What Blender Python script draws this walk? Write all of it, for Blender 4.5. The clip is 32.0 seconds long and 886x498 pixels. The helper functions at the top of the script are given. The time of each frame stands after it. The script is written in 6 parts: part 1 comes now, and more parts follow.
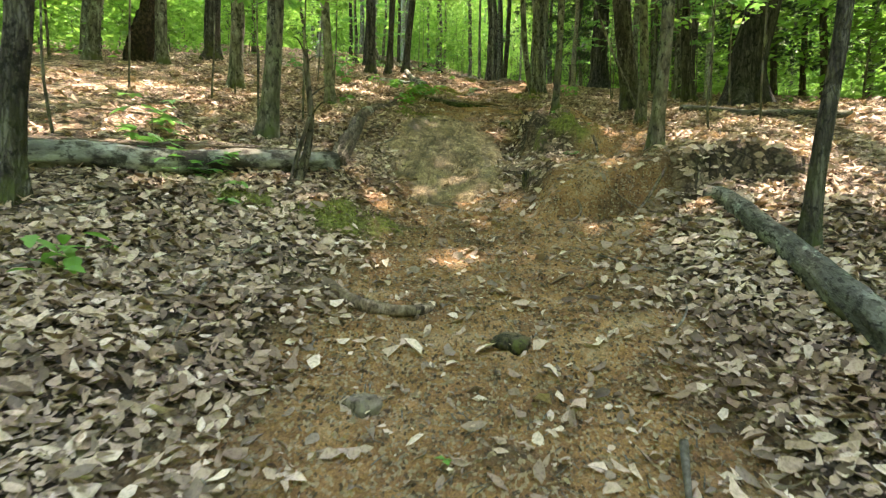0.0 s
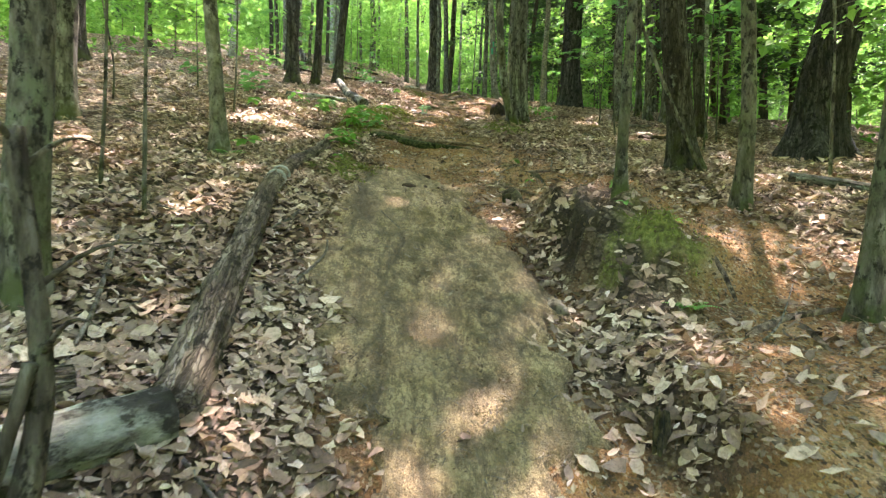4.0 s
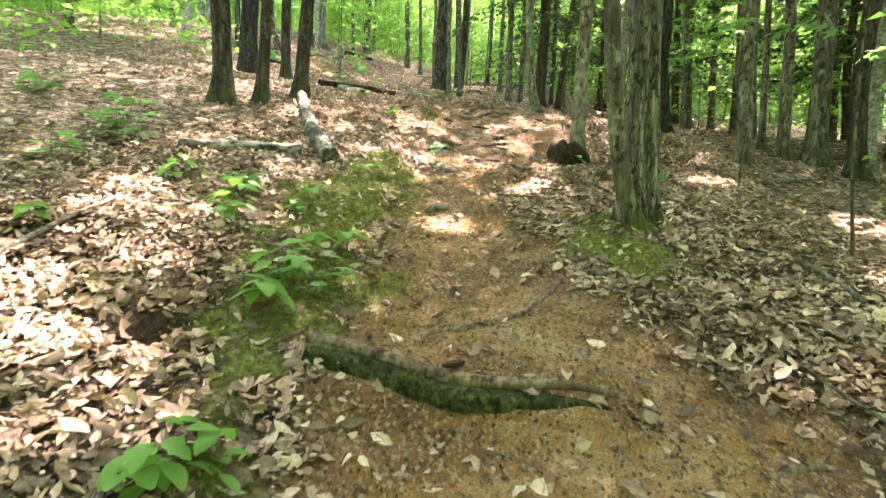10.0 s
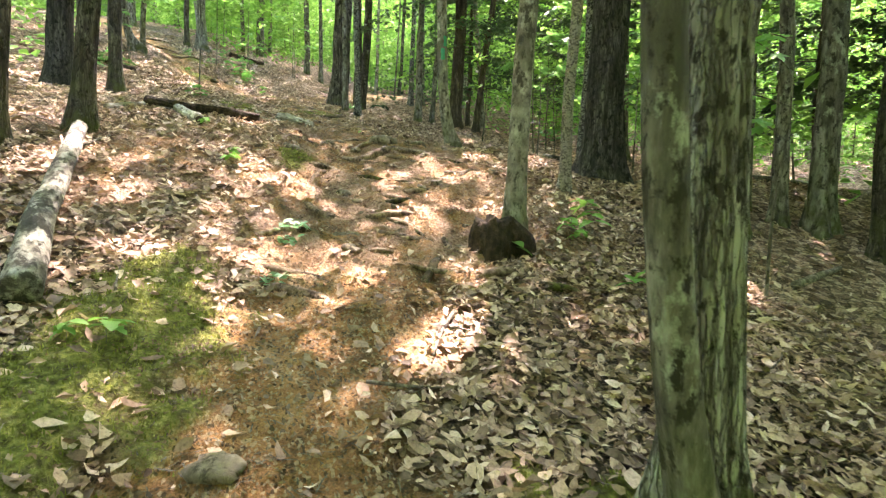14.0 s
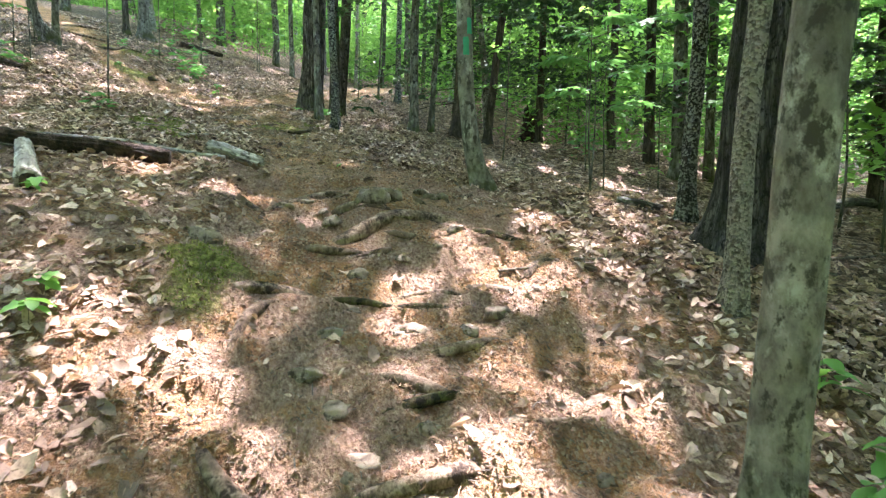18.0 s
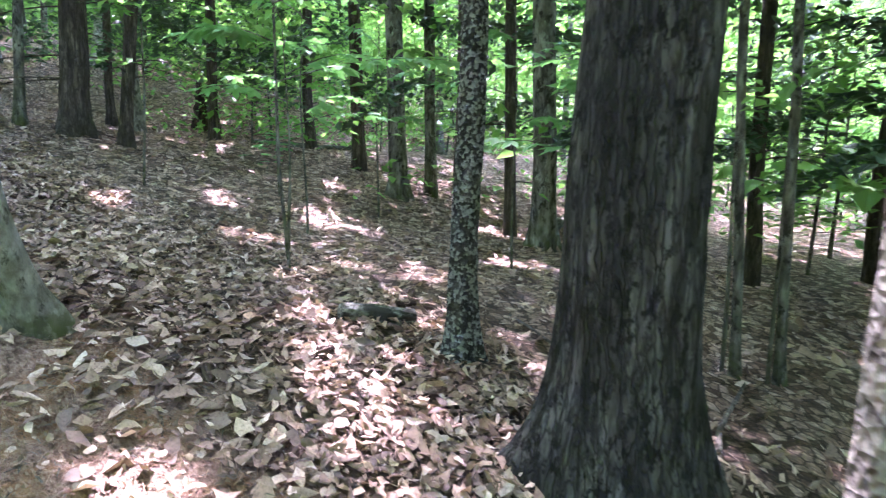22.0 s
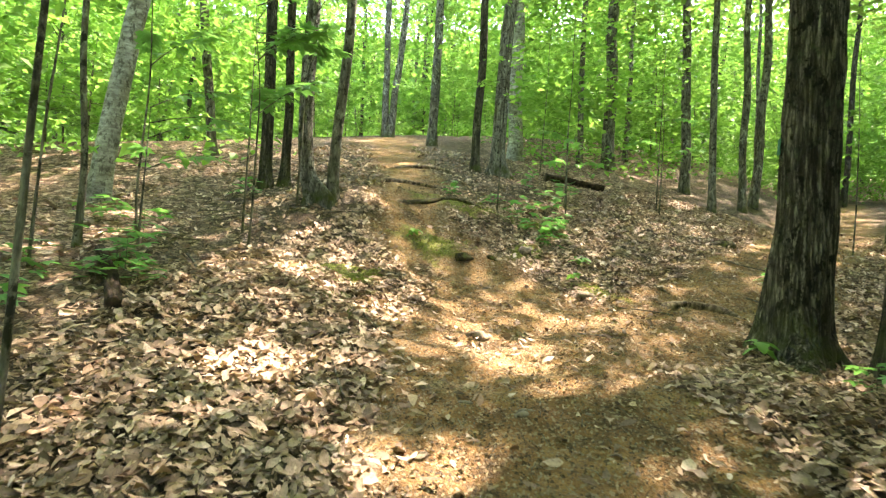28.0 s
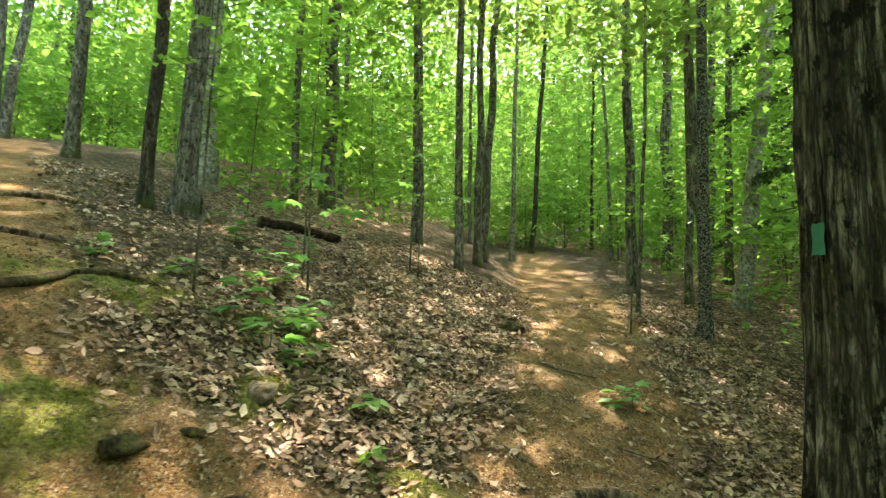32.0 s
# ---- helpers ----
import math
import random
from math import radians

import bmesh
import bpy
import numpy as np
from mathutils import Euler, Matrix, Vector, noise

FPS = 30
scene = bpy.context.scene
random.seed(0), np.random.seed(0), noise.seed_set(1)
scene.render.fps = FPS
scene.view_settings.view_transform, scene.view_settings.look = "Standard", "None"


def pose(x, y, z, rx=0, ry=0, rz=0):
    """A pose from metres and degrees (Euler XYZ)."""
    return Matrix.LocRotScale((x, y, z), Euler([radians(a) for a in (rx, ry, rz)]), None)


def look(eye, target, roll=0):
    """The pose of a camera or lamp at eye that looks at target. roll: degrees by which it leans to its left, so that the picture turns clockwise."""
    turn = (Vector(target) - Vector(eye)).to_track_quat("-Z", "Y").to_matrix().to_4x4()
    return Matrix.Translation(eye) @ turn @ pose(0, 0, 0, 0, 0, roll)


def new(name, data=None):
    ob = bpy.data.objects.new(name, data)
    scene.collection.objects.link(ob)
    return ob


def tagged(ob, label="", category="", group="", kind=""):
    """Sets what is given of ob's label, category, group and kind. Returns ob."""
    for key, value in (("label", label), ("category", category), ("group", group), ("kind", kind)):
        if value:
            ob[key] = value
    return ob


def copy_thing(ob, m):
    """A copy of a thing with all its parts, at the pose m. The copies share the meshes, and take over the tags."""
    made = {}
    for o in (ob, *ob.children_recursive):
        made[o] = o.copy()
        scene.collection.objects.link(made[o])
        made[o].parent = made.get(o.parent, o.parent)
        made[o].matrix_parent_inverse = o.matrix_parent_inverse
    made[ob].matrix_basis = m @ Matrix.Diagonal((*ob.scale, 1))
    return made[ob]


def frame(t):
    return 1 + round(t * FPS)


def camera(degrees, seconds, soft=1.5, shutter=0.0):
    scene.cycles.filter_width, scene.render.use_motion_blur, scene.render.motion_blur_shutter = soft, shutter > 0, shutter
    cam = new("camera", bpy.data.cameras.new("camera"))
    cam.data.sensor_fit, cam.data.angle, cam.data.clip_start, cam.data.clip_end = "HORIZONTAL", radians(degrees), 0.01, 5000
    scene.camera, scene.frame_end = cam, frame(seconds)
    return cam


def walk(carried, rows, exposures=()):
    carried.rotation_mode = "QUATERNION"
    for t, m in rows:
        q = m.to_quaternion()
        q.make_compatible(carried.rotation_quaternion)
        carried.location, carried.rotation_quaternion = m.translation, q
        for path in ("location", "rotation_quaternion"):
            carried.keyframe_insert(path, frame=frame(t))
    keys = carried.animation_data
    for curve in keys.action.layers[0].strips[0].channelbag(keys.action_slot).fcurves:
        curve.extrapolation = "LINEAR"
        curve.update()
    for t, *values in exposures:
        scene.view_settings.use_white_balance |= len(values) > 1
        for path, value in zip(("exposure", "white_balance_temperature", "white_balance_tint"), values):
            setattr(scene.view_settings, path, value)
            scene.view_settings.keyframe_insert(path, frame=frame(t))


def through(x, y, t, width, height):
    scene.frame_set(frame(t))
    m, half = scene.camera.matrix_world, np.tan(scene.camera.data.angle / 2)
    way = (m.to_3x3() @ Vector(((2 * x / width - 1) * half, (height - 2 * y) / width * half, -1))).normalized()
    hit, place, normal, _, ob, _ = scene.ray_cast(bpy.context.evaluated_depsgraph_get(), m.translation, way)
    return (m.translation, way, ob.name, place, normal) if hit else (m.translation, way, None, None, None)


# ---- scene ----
cam = camera(74.08, 32.0, soft=1.3, shutter=0.2)
PATH = [
    (0.0, look((-0.034, -0.482, 1.828), (-0.010, 4.513, 1.613), 0.73)),
    (0.5, look((0.068, 0.042, 1.966), (0.015, 5.033, 1.674), 0.66)),
    (1.0, look((-0.054, 0.512, 2.115), (-0.203, 5.502, 1.844), 0.94)),
    (1.5, look((0.005, 0.889, 2.289), (-0.192, 5.884, 2.197), 1.09)),
    (2.0, look((-0.121, 1.190, 2.422), (-0.253, 6.186, 2.584), 1.31)),
    (2.5, look((-0.249, 1.470, 2.614), (-0.285, 6.469, 2.697), 1.40)),
    (3.0, look((-0.218, 1.874, 2.668), (-0.046, 6.870, 2.613), 1.47)),
    (3.5, look((-0.361, 2.261, 2.793), (0.028, 7.243, 2.651), 1.02)),
    (5.5, look((-0.045, 3.926, 3.296), (1.000, 8.782, 2.718), 0.97)),
    (6.0, look((-0.028, 4.454, 3.461), (0.951, 9.305, 2.745), 1.12)),
    (6.5, look((0.172, 4.943, 3.601), (0.970, 9.815, 2.812), 0.83)),
    (7.0, look((0.048, 5.335, 3.750), (0.760, 10.207, 2.885), 0.80)),
    (7.5, look((0.103, 5.749, 3.895), (0.653, 10.627, 2.942), 0.80)),
    (8.0, look((0.110, 6.069, 4.037), (0.504, 10.951, 3.033), 0.90)),
    (8.5, look((-0.000, 6.426, 4.197), (0.243, 11.314, 3.173), 0.87)),
    (9.0, look((0.083, 6.737, 4.319), (0.294, 11.652, 3.428), 1.05)),
    (9.5, look((-0.124, 7.002, 4.438), (0.272, 11.943, 3.782), 0.95)),
    (10.0, look((-0.072, 7.265, 4.574), (0.548, 12.208, 4.142), 0.98)),
    (10.5, look((0.015, 7.579, 4.707), (0.842, 12.508, 4.565), 0.85)),
    (11.0, look((-0.065, 7.835, 4.840), (1.267, 12.645, 4.548), 0.81)),
    (11.5, look((0.246, 8.168, 4.810), (1.916, 12.856, 4.333), 0.32)),
    (12.0, look((0.423, 8.520, 4.869), (2.298, 13.140, 4.498), 0.09)),
    (12.5, look((0.560, 8.930, 5.011), (2.531, 13.523, 4.883), 0.23)),
    (13.0, look((0.816, 9.197, 5.158), (2.679, 13.837, 5.097), 0.31)),
    (13.5, look((0.644, 9.507, 5.318), (2.237, 14.239, 5.043), 0.54)),
    (14.0, look((0.671, 9.926, 5.354), (1.983, 14.736, 4.974), 1.08)),
    (14.5, look((0.679, 10.248, 5.418), (1.892, 15.086, 5.064), 1.25)),
    (16.5, look((0.796, 11.725, 5.791), (2.157, 16.531, 5.563), 0.49)),
    (17.0, look((0.892, 12.134, 5.955), (2.240, 16.938, 5.634), 0.30)),
    (17.5, look((0.877, 12.621, 6.055), (2.253, 17.412, 5.662), 0.26)),
    (18.0, look((1.054, 12.972, 6.157), (2.513, 17.730, 5.675), 0.28)),
    (18.5, look((1.030, 13.368, 6.209), (2.648, 18.082, 5.806), -0.03)),
    (19.0, look((1.172, 13.675, 6.291), (2.733, 18.423, 6.142), 0.08)),
    (19.5, look((1.294, 13.964, 6.380), (3.018, 18.657, 6.305), 0.33)),
    (20.0, look((1.349, 14.334, 6.519), (3.476, 18.855, 6.335), 0.76)),
    (20.5, look((1.733, 14.594, 6.596), (4.333, 18.860, 6.388), 0.33)),
    (21.0, look((1.834, 14.967, 6.696), (5.039, 18.799, 6.486), 0.20)),
    (21.5, look((2.243, 15.128, 6.781), (5.999, 18.394, 6.312), -0.17)),
    (22.0, look((2.570, 15.445, 6.869), (6.104, 18.903, 6.130), 0.15)),
    (22.5, look((2.777, 15.852, 7.003), (5.709, 19.825, 6.216), 0.19)),
    (23.0, look((3.036, 16.130, 7.070), (5.066, 20.677, 6.614), 1.35)),
    (23.5, look((2.893, 16.518, 7.163), (3.787, 21.428, 6.874), -0.26)),
    (24.0, look((2.800, 16.912, 7.318), (2.757, 21.899, 6.971), 0.30)),
    (24.5, look((2.734, 17.406, 7.352), (2.232, 22.369, 7.012), 0.37)),
    (25.0, look((2.407, 17.757, 7.526), (1.626, 22.687, 7.234), 0.69)),
    (25.5, look((2.384, 18.161, 7.638), (1.287, 23.038, 7.504), 0.92)),
    (26.0, look((2.261, 18.498, 7.744), (0.961, 23.326, 7.831), 1.10)),
    (26.5, look((1.975, 18.840, 7.895), (0.494, 23.610, 8.137), 1.46)),
    (28.5, look((0.546, 20.763, 8.256), (-1.141, 25.458, 8.595), 3.54)),
    (29.0, look((0.215, 21.125, 8.377), (-1.380, 25.840, 8.850), 3.29)),
    (29.5, look((0.163, 21.556, 8.516), (-1.247, 26.330, 8.985), 3.15)),
    (30.0, look((-0.146, 21.997, 8.607), (-1.047, 26.890, 9.109), 2.97)),
    (30.5, look((-0.151, 22.416, 8.753), (-0.541, 27.371, 9.300), 2.57)),
    (31.0, look((-0.158, 22.804, 8.888), (-0.112, 27.763, 9.530), 2.36)),
    (31.5, look((-0.332, 23.199, 9.026), (0.194, 28.130, 9.664), 1.50)),
    (32.0, look((-0.166, 23.642, 9.081), (0.791, 28.512, 9.684), 1.02)),
]
walk(cam, PATH, exposures=[(0.0, 4.4, 8300, 17), (1.0, 4.7, 8300, 23), (3.0, 4.7, 7400, 24), (6.0, 5.2, 6900, 28), (8.0, 5.35, 7500, 28), (13.0, 5.25, 7500, 29), (17.0, 4.85, 6300, 28), (20.0, 4.95, 6000, 26), (21.0, 5.15, 5400, 40), (22.0, 5.4, 5500, 46), (23.0, 5.45, 5600, 48), (24.0, 5.35, 5400, 35), (25.0, 5.05, 6200, 25), (26.5, 4.85, 7000, 18), (29.0, 4.35, 8800, 11), (32.0, 4.2, 8800, 8)])

# ---- light: a June sun high ahead and to the right, broken up by the canopy ----
SUN_AZ, SUN_EL = radians(28), radians(62)          # azimuth from +y towards +x
TO_SUN = np.array([math.sin(SUN_AZ) * math.cos(SUN_EL), math.cos(SUN_AZ) * math.cos(SUN_EL), math.sin(SUN_EL)])
world = bpy.data.worlds.new("world")
scene.world = world
world.use_nodes = True
sky = world.node_tree.nodes.new("ShaderNodeTexSky")
sky.sky_type, sky.sun_disc = "NISHITA", False
sky.sun_elevation, sky.sun_rotation = SUN_EL, SUN_AZ
world.node_tree.links.new(sky.outputs[0], world.node_tree.nodes["Background"].inputs[0])
world.node_tree.nodes["Background"].inputs[1].default_value = 0.15
sun = new("sun", bpy.data.lights.new("sun", "SUN"))
sun.data.energy, sun.data.angle, sun.data.color = 2.2, radians(1.0), (1.0, 0.96, 0.92)
sun.matrix_world = look((0, 0, 40), tuple(np.array((0, 0, 40)) - TO_SUN))
scene.view_settings.exposure = 0.0

# ---- number helpers ----
rng = np.random.RandomState(11)
TABLE = np.random.RandomState(5).rand(256, 256)


def vnoise(x, y, k=0):
    """Smooth noise from 0 to 1 on a unit lattice."""
    x, y = np.asarray(x, float) + 17.3 * k, np.asarray(y, float) + 9.1 * k
    ix, iy = np.floor(x).astype(int), np.floor(y).astype(int)
    u, v = x - ix, y - iy
    u, v = u * u * (3 - 2 * u), v * v * (3 - 2 * v)
    a, b, c, d = TABLE[ix & 255, iy & 255], TABLE[(ix + 1) & 255, iy & 255], TABLE[ix & 255, (iy + 1) & 255], TABLE[(ix + 1) & 255, (iy + 1) & 255]
    return (a * (1 - u) + b * u) * (1 - v) + (c * (1 - u) + d * u) * v


def fbm(x, y, k=0, octaves=3):
    return sum(vnoise(x * 2 ** o, y * 2 ** o, k + o) * 0.5 ** o for o in range(octaves)) / sum(0.5 ** o for o in range(octaves))


def step(a, b, v):
    u = np.clip((v - a) / (b - a), 0, 1)
    return u * u * (3 - 2 * u)


def near_line(x, y, line):
    """Distance outside a line with half widths: rows of x, y, half width."""
    best = np.full(np.shape(x), 1e9)
    for (x0, y0, w0), (x1, y1, w1) in zip(line, line[1:]):
        dx, dy = x1 - x0, y1 - y0
        u = np.clip(((x - x0) * dx + (y - y0) * dy) / (dx * dx + dy * dy), 0, 1)
        best = np.minimum(best, np.hypot(x - x0 - u * dx, y - y0 - u * dy) - (w0 + u * (w1 - w0)))
    return best


# ---- the lie of the land ----
CENTRE_X = [(-4, 0), (3, .15), (8, .15), (10.5, .35), (12, .55), (13.7, 1.1), (15, 1.5), (17, 1.75), (19, 1.6), (21, 1.2), (23, .5), (25, .2), (27, .6), (30, 2.0), (38, 5.0), (60, 8.0)]
CENTRE_Z = [(-40, -9), (-4, .13), (0, .74), (2.5, 1.43), (4, 1.93), (5.5, 2.49), (7, 3.03), (8.5, 3.44), (10, 3.96), (12, 4.54), (14, 5.02), (16, 5.71), (18, 6.27), (20, 6.65), (22, 7.2), (24, 7.7),
            (26, 7.94), (28, 8.44), (31, 9.13), (36, 10.0), (45, 11.8), (60, 15.2), (100, 23), (400, 30)]
RISE_LEFT = [(0, .176), (4, .205), (8, .134), (12, .126), (16, .13), (20, .092), (24, .192), (28, .275), (32, .31), (36, .36), (45, .45)]
RISE_RIGHT = [(0, .106), (4, .173), (8, .071), (12, -.048), (16, -.034), (20, -.14), (24, -.11), (28, -.2), (36, 0.0), (45, 0.0)]
TRAIL = [(0, -6, .7), (0.1, 1, .8), (.2, 3, .72), (.1, 4.4, .6), (.15, 7.6, .6), (.3, 8.3, .75), (.5, 9.5, .85), (.55, 11, .62), (.6, 12, .5), (1.0, 13.3, .6), (1.4, 14.5, .9), (1.8, 16, 1.05),
         (1.9, 17.5, .9), (1.8, 19, .85), (1.6, 20.5, .75), (1.0, 22, .85), (.3, 24, .95), (0, 25.5, 1.0), (-1.0, 26.5, .7), (-2.0, 27.3, .55), (-2.5, 28.3, .5), (-2.95, 29.4, .45), (-3.8, 30.8, .5), (-4.7, 32.2, .5), (-5.9, 34.8, .6), (-8.8, 40, .8)]
FORK = [(.3, 24.5, .8), (1.2, 26.5, .7), (2.2, 28.5, .75), (3.2, 31, .8), (4.2, 34, .9), (5.3, 38, .8), (7, 44, .8)]
SIDE = [(.8, 3.0, .5), (1.3, 4.4, .55), (1.85, 5.6, .42), (1.75, 6.5, .45), (1.5, 7.2, .5), (1.15, 8.3, .5), (1.1, 9.2, .45)]
SLAB = [(.08, 4.7, .45), (.04, 5.6, .62), (-.06, 6.4, .6), (-.08, 7.1, .54), (-.07, 7.8, .34), (-.05, 8.1, .15)]
MOSS = [(-.5, 7.6, .12), (-.52, 8.4, .16), (-.56, 9.4, .22), (-.34, 10.9, .34), (-.14, 12.2, .38), (.1, 13.2, .28)]


def knots(y, table):
    return np.interp(y, [a for a, _ in table], [b for _, b in table])


def lump(x, y, cx, cy, rx, ry, h):
    return h * np.exp(-((x - cx) / rx) ** 2 - ((y - cy) / ry) ** 2)


def land(x, y):
    """The large shape of the ground, without its fine grain."""
    x, y = np.asarray(x, float), np.asarray(y, float)
    d = x - knots(y, CENTRE_X)
    z = knots(y - .5, CENTRE_Z) * .25 + knots(y, CENTRE_Z) * .5 + knots(y + .5, CENTRE_Z) * .25
    z = z + knots(y, RISE_LEFT) * 7 * np.tanh(np.maximum(-d - .3, 0) / 7) + knots(y, RISE_RIGHT) * 7 * np.tanh(np.maximum(d - .3, 0) / 7)
    # mossy mound with its undercut side, the runnel beside the slab and the eroded bank below them
    z = z + (.25 + .3 * (fbm(x * 5, y * 5, 12) - .5)) * step(.93, 1.03, x + .3 * (vnoise(y * 3, y * 0, 4) - .5) + .12 * (vnoise(y * 11, y * 0, 5) - .5)) * (1 - step(1.35, 2.1, x)) * step(5.35, 5.75, y) * (1 - step(6.5, 7.3, y))
    z = z - lump(x, y, .72, 6.0, .12, .8, .12)
    z = z + .24 * step(3.82, 3.88, y + .3 * (vnoise(x * 4, x * 0, 6) - .5) + .13 * (vnoise(x * 12, x * 0, 7) - .5)) * (1 - step(4.1, 5.2, y)) * step(.65, .9, x) * (1 - step(2.2, 3, x))
    z = z - lump(x, y, 1.12, 3.74, .3, .09, .06) - lump(x, y, 1.75, 3.7, .34, .1, .1)
    z = z - lump(x, y, -1.05, 9.82, .2, .11, .16) + lump(x, y, -.62, 10.2, .16, .16, .1)
    z = z + .07 * step(9.28, 9.42, y + .12 * (x - .3)) * (1 - step(9.5, 10.6, y)) * step(-.5, -.1, x) * (1 - step(.8, 1.2, x))
    z = z + lump(x, y, 1.75, 11.25, .4, .45, .08) + lump(x, y, .15, 16.4, .5, .7, .07) + lump(x, y, 1.8, 17.2, .6, .35, .05)
    # the worn, stepped ground of the needle-strewn knoll
    worn = step(12.6, 13.6, y) * (1 - step(17.8, 19, y)) * step(.3, .9, x) * (1 - step(2.6, 3.3, x))
    z = z + worn * (.13 * (fbm(x * 2.6, y * 3.4, 13, 4) - .5) + .05 * (1 - np.abs(2 * vnoise(x * 4 + .6 * y, y * 7, 15) - 1)) ** 4 - .035 * (1 - np.abs(2 * vnoise(x * 3.2 + y, y * 4.5, 14) - 1)) ** 3)
    z = z + lump(x, y, -2.8, 27.0, .9, 1.2, .42)
    z = z + lump(x, y, -1.0, 26.9, .3, .25, .08) + lump(x, y, -1.5, 28.3, .7, .3, .09)
    return z


def masks(x, y):
    n = fbm(x * 1.7, y * 1.7, 3) - .5
    n2 = fbm(x * 6, y * 6, 8) - .5
    edge = .5 * n + .36 * n2
    trail = 1 - step(-.2, .26, np.minimum(np.minimum(near_line(x, y, TRAIL), near_line(x, y, FORK)), near_line(x, y, SIDE)) + edge)
    slab = 1 - step(-.08, .06, near_line(x, y, SLAB) + .35 * n + .34 * n2)
    far = np.minimum(near_line(x, y, MOSS), np.minimum(np.hypot((x - 1.3) / .24, (y - 5.8) / .4) * .3 - .24, np.hypot((x - 1.62) / .32, (y - 10.85) / .58) * .4 - .36))
    far = np.minimum(far, np.minimum(np.hypot((x + .85) / .4, (y - 3.5) / .24) * .3 - .22, np.hypot(x + 1.2, y - 24.3) - .16))
    far = np.minimum(far, np.minimum(np.hypot((x + .6) / .4, (y - 7.8) / .6) * .4 - .16, np.hypot((x - .75) / .28, (y - 16.1) / .8) * .3 - .04))
    far = np.minimum(far, np.minimum(np.hypot((x + .2) / .5, (y - 20.6) / .5) * .4 - .25, np.hypot((x + 1.5) / .9, (y - 28.4) / .35) * .4 - .3))
    far = np.minimum(far, np.minimum(np.hypot(x + 1.75, y - 25.1) - .3, np.minimum(np.hypot(x + .5, y - 27.6) - .25, np.hypot(x - .35, y - 26.85) - .12)))
    far = np.minimum(far, np.minimum(np.hypot(x + 1.5, y - 27.0) - .3, np.minimum(np.hypot(x - .3, y - 20.0) - .22, np.minimum(np.hypot(x - .05, y - 20.5) - .3, near_line(x, y, [(1.2, 21.3, .05), (1.6, 21.6, .1), (1.75, 22.2, .04)])))))
    moss = 1 - step(-.16, .14, far + .75 * n + .75 * n2)
    needle = step(13, 14.5, y) * (1 - step(18, 19.5, y)) * step(-1.6, -.4, x) * (1 - step(2.9, 4.0, x + .5 * n)) * (.9 + .7 * n)
    # Shade of the undercut bank, mound and hole, painted in as dark soil.
    hollow_shade = 1 - step(-.05, .05, np.minimum(near_line(x, y, [(.95, 3.84, -.03), (1.15, 3.82, .03), (1.45, 3.8, -.02), (1.75, 3.78, .04), (2.0, 3.7, .0)]), np.minimum(np.hypot((x + 1.02) / 1.6, y - 9.86) - .1, np.hypot(x - .98, (y - 6.1) / 1.6) - .12)) + .12 * n + .2 * n2)
    return trail, slab, moss, np.clip(needle, 0, 1), hollow_shade


def ground_z(x, y):
    x, y = np.asarray(x, float), np.asarray(y, float)
    trail, slab, moss, needle, hollow_shade = masks(x, y)
    z = land(x, y) + .09 * (fbm(x * .8, y * .8, 2) - .5) + .05 * (fbm(x * 3.1, y * 3.1, 4) - .5)
    z = z - .035 * trail * (1 - slab)
    z = z + trail * (1 - slab) * (.035 * (fbm(x * 4.2, y * 4.2, 17, 4) - .5) - .014 * (1 - np.abs(2 * vnoise(x * 2.5, y * 5, 18) - 1)) ** 4)
    z = z + moss * (.01 + .07 * (fbm(x * 7, y * 7, 7) - .3)) + .026 * (1 - slab) * (vnoise(x * 9, y * 9, 9) - .5)
    return z


# ---- node materials ----
def material(name):
    m = bpy.data.materials.new(name)
    m.use_nodes = True
    nt = m.node_tree
    return m, nt, nt.nodes["Principled BSDF"]


def add(nt, kind, **values):
    node = nt.nodes.new("ShaderNode" + kind)
    for key, value in values.items():
        if hasattr(value, "is_linked"):
            nt.links.new(value, node.inputs[key.replace("_", " ")])
        else:
            node.inputs[key.replace("_", " ")].default_value = value
    return node


def coords(nt, scale=(1, 1, 1)):
    mapping = add(nt, "Mapping", Vector=add(nt, "TexCoord").outputs["Object"])
    mapping.inputs["Scale"].default_value = scale
    return mapping.outputs[0]


def grain(nt, scale, detail=4.0, vector=None, rough=.6):
    node = add(nt, "TexNoise", Scale=scale, Detail=detail, Roughness=rough)
    nt.links.new(vector if vector is not None else coords(nt), node.inputs["Vector"])
    return node.outputs["Fac"]


def ramp(nt, fac, *stops):
    node = add(nt, "ValToRGB", Fac=fac)
    node.color_ramp.elements[0].position, node.color_ramp.elements[0].color = stops[0][0], (*stops[0][1], 1)
    node.color_ramp.elements[1].position, node.color_ramp.elements[1].color = stops[-1][0], (*stops[-1][1], 1)
    for at, colour in stops[1:-1]:
        node.color_ramp.elements.new(at).color = (*colour, 1)
    return node.outputs[0]


def blend(nt, fac, a, b, how="MIX"):
    node = nt.nodes.new("ShaderNodeMix")
    node.data_type, node.blend_type = "RGBA", how
    for index, value in ((0, fac), (6, a), (7, b)):
        if hasattr(value, "is_linked"):
            nt.links.new(value, node.inputs[index])
        else:
            node.inputs[index].default_value = value if index == 0 else (*value, 1)
    return node.outputs[2]


def relief(nt, shader, height, strength, distance):
    nt.links.new(add(nt, "Bump", Strength=strength, Distance=distance, Height=height).outputs[0], shader.inputs["Normal"])


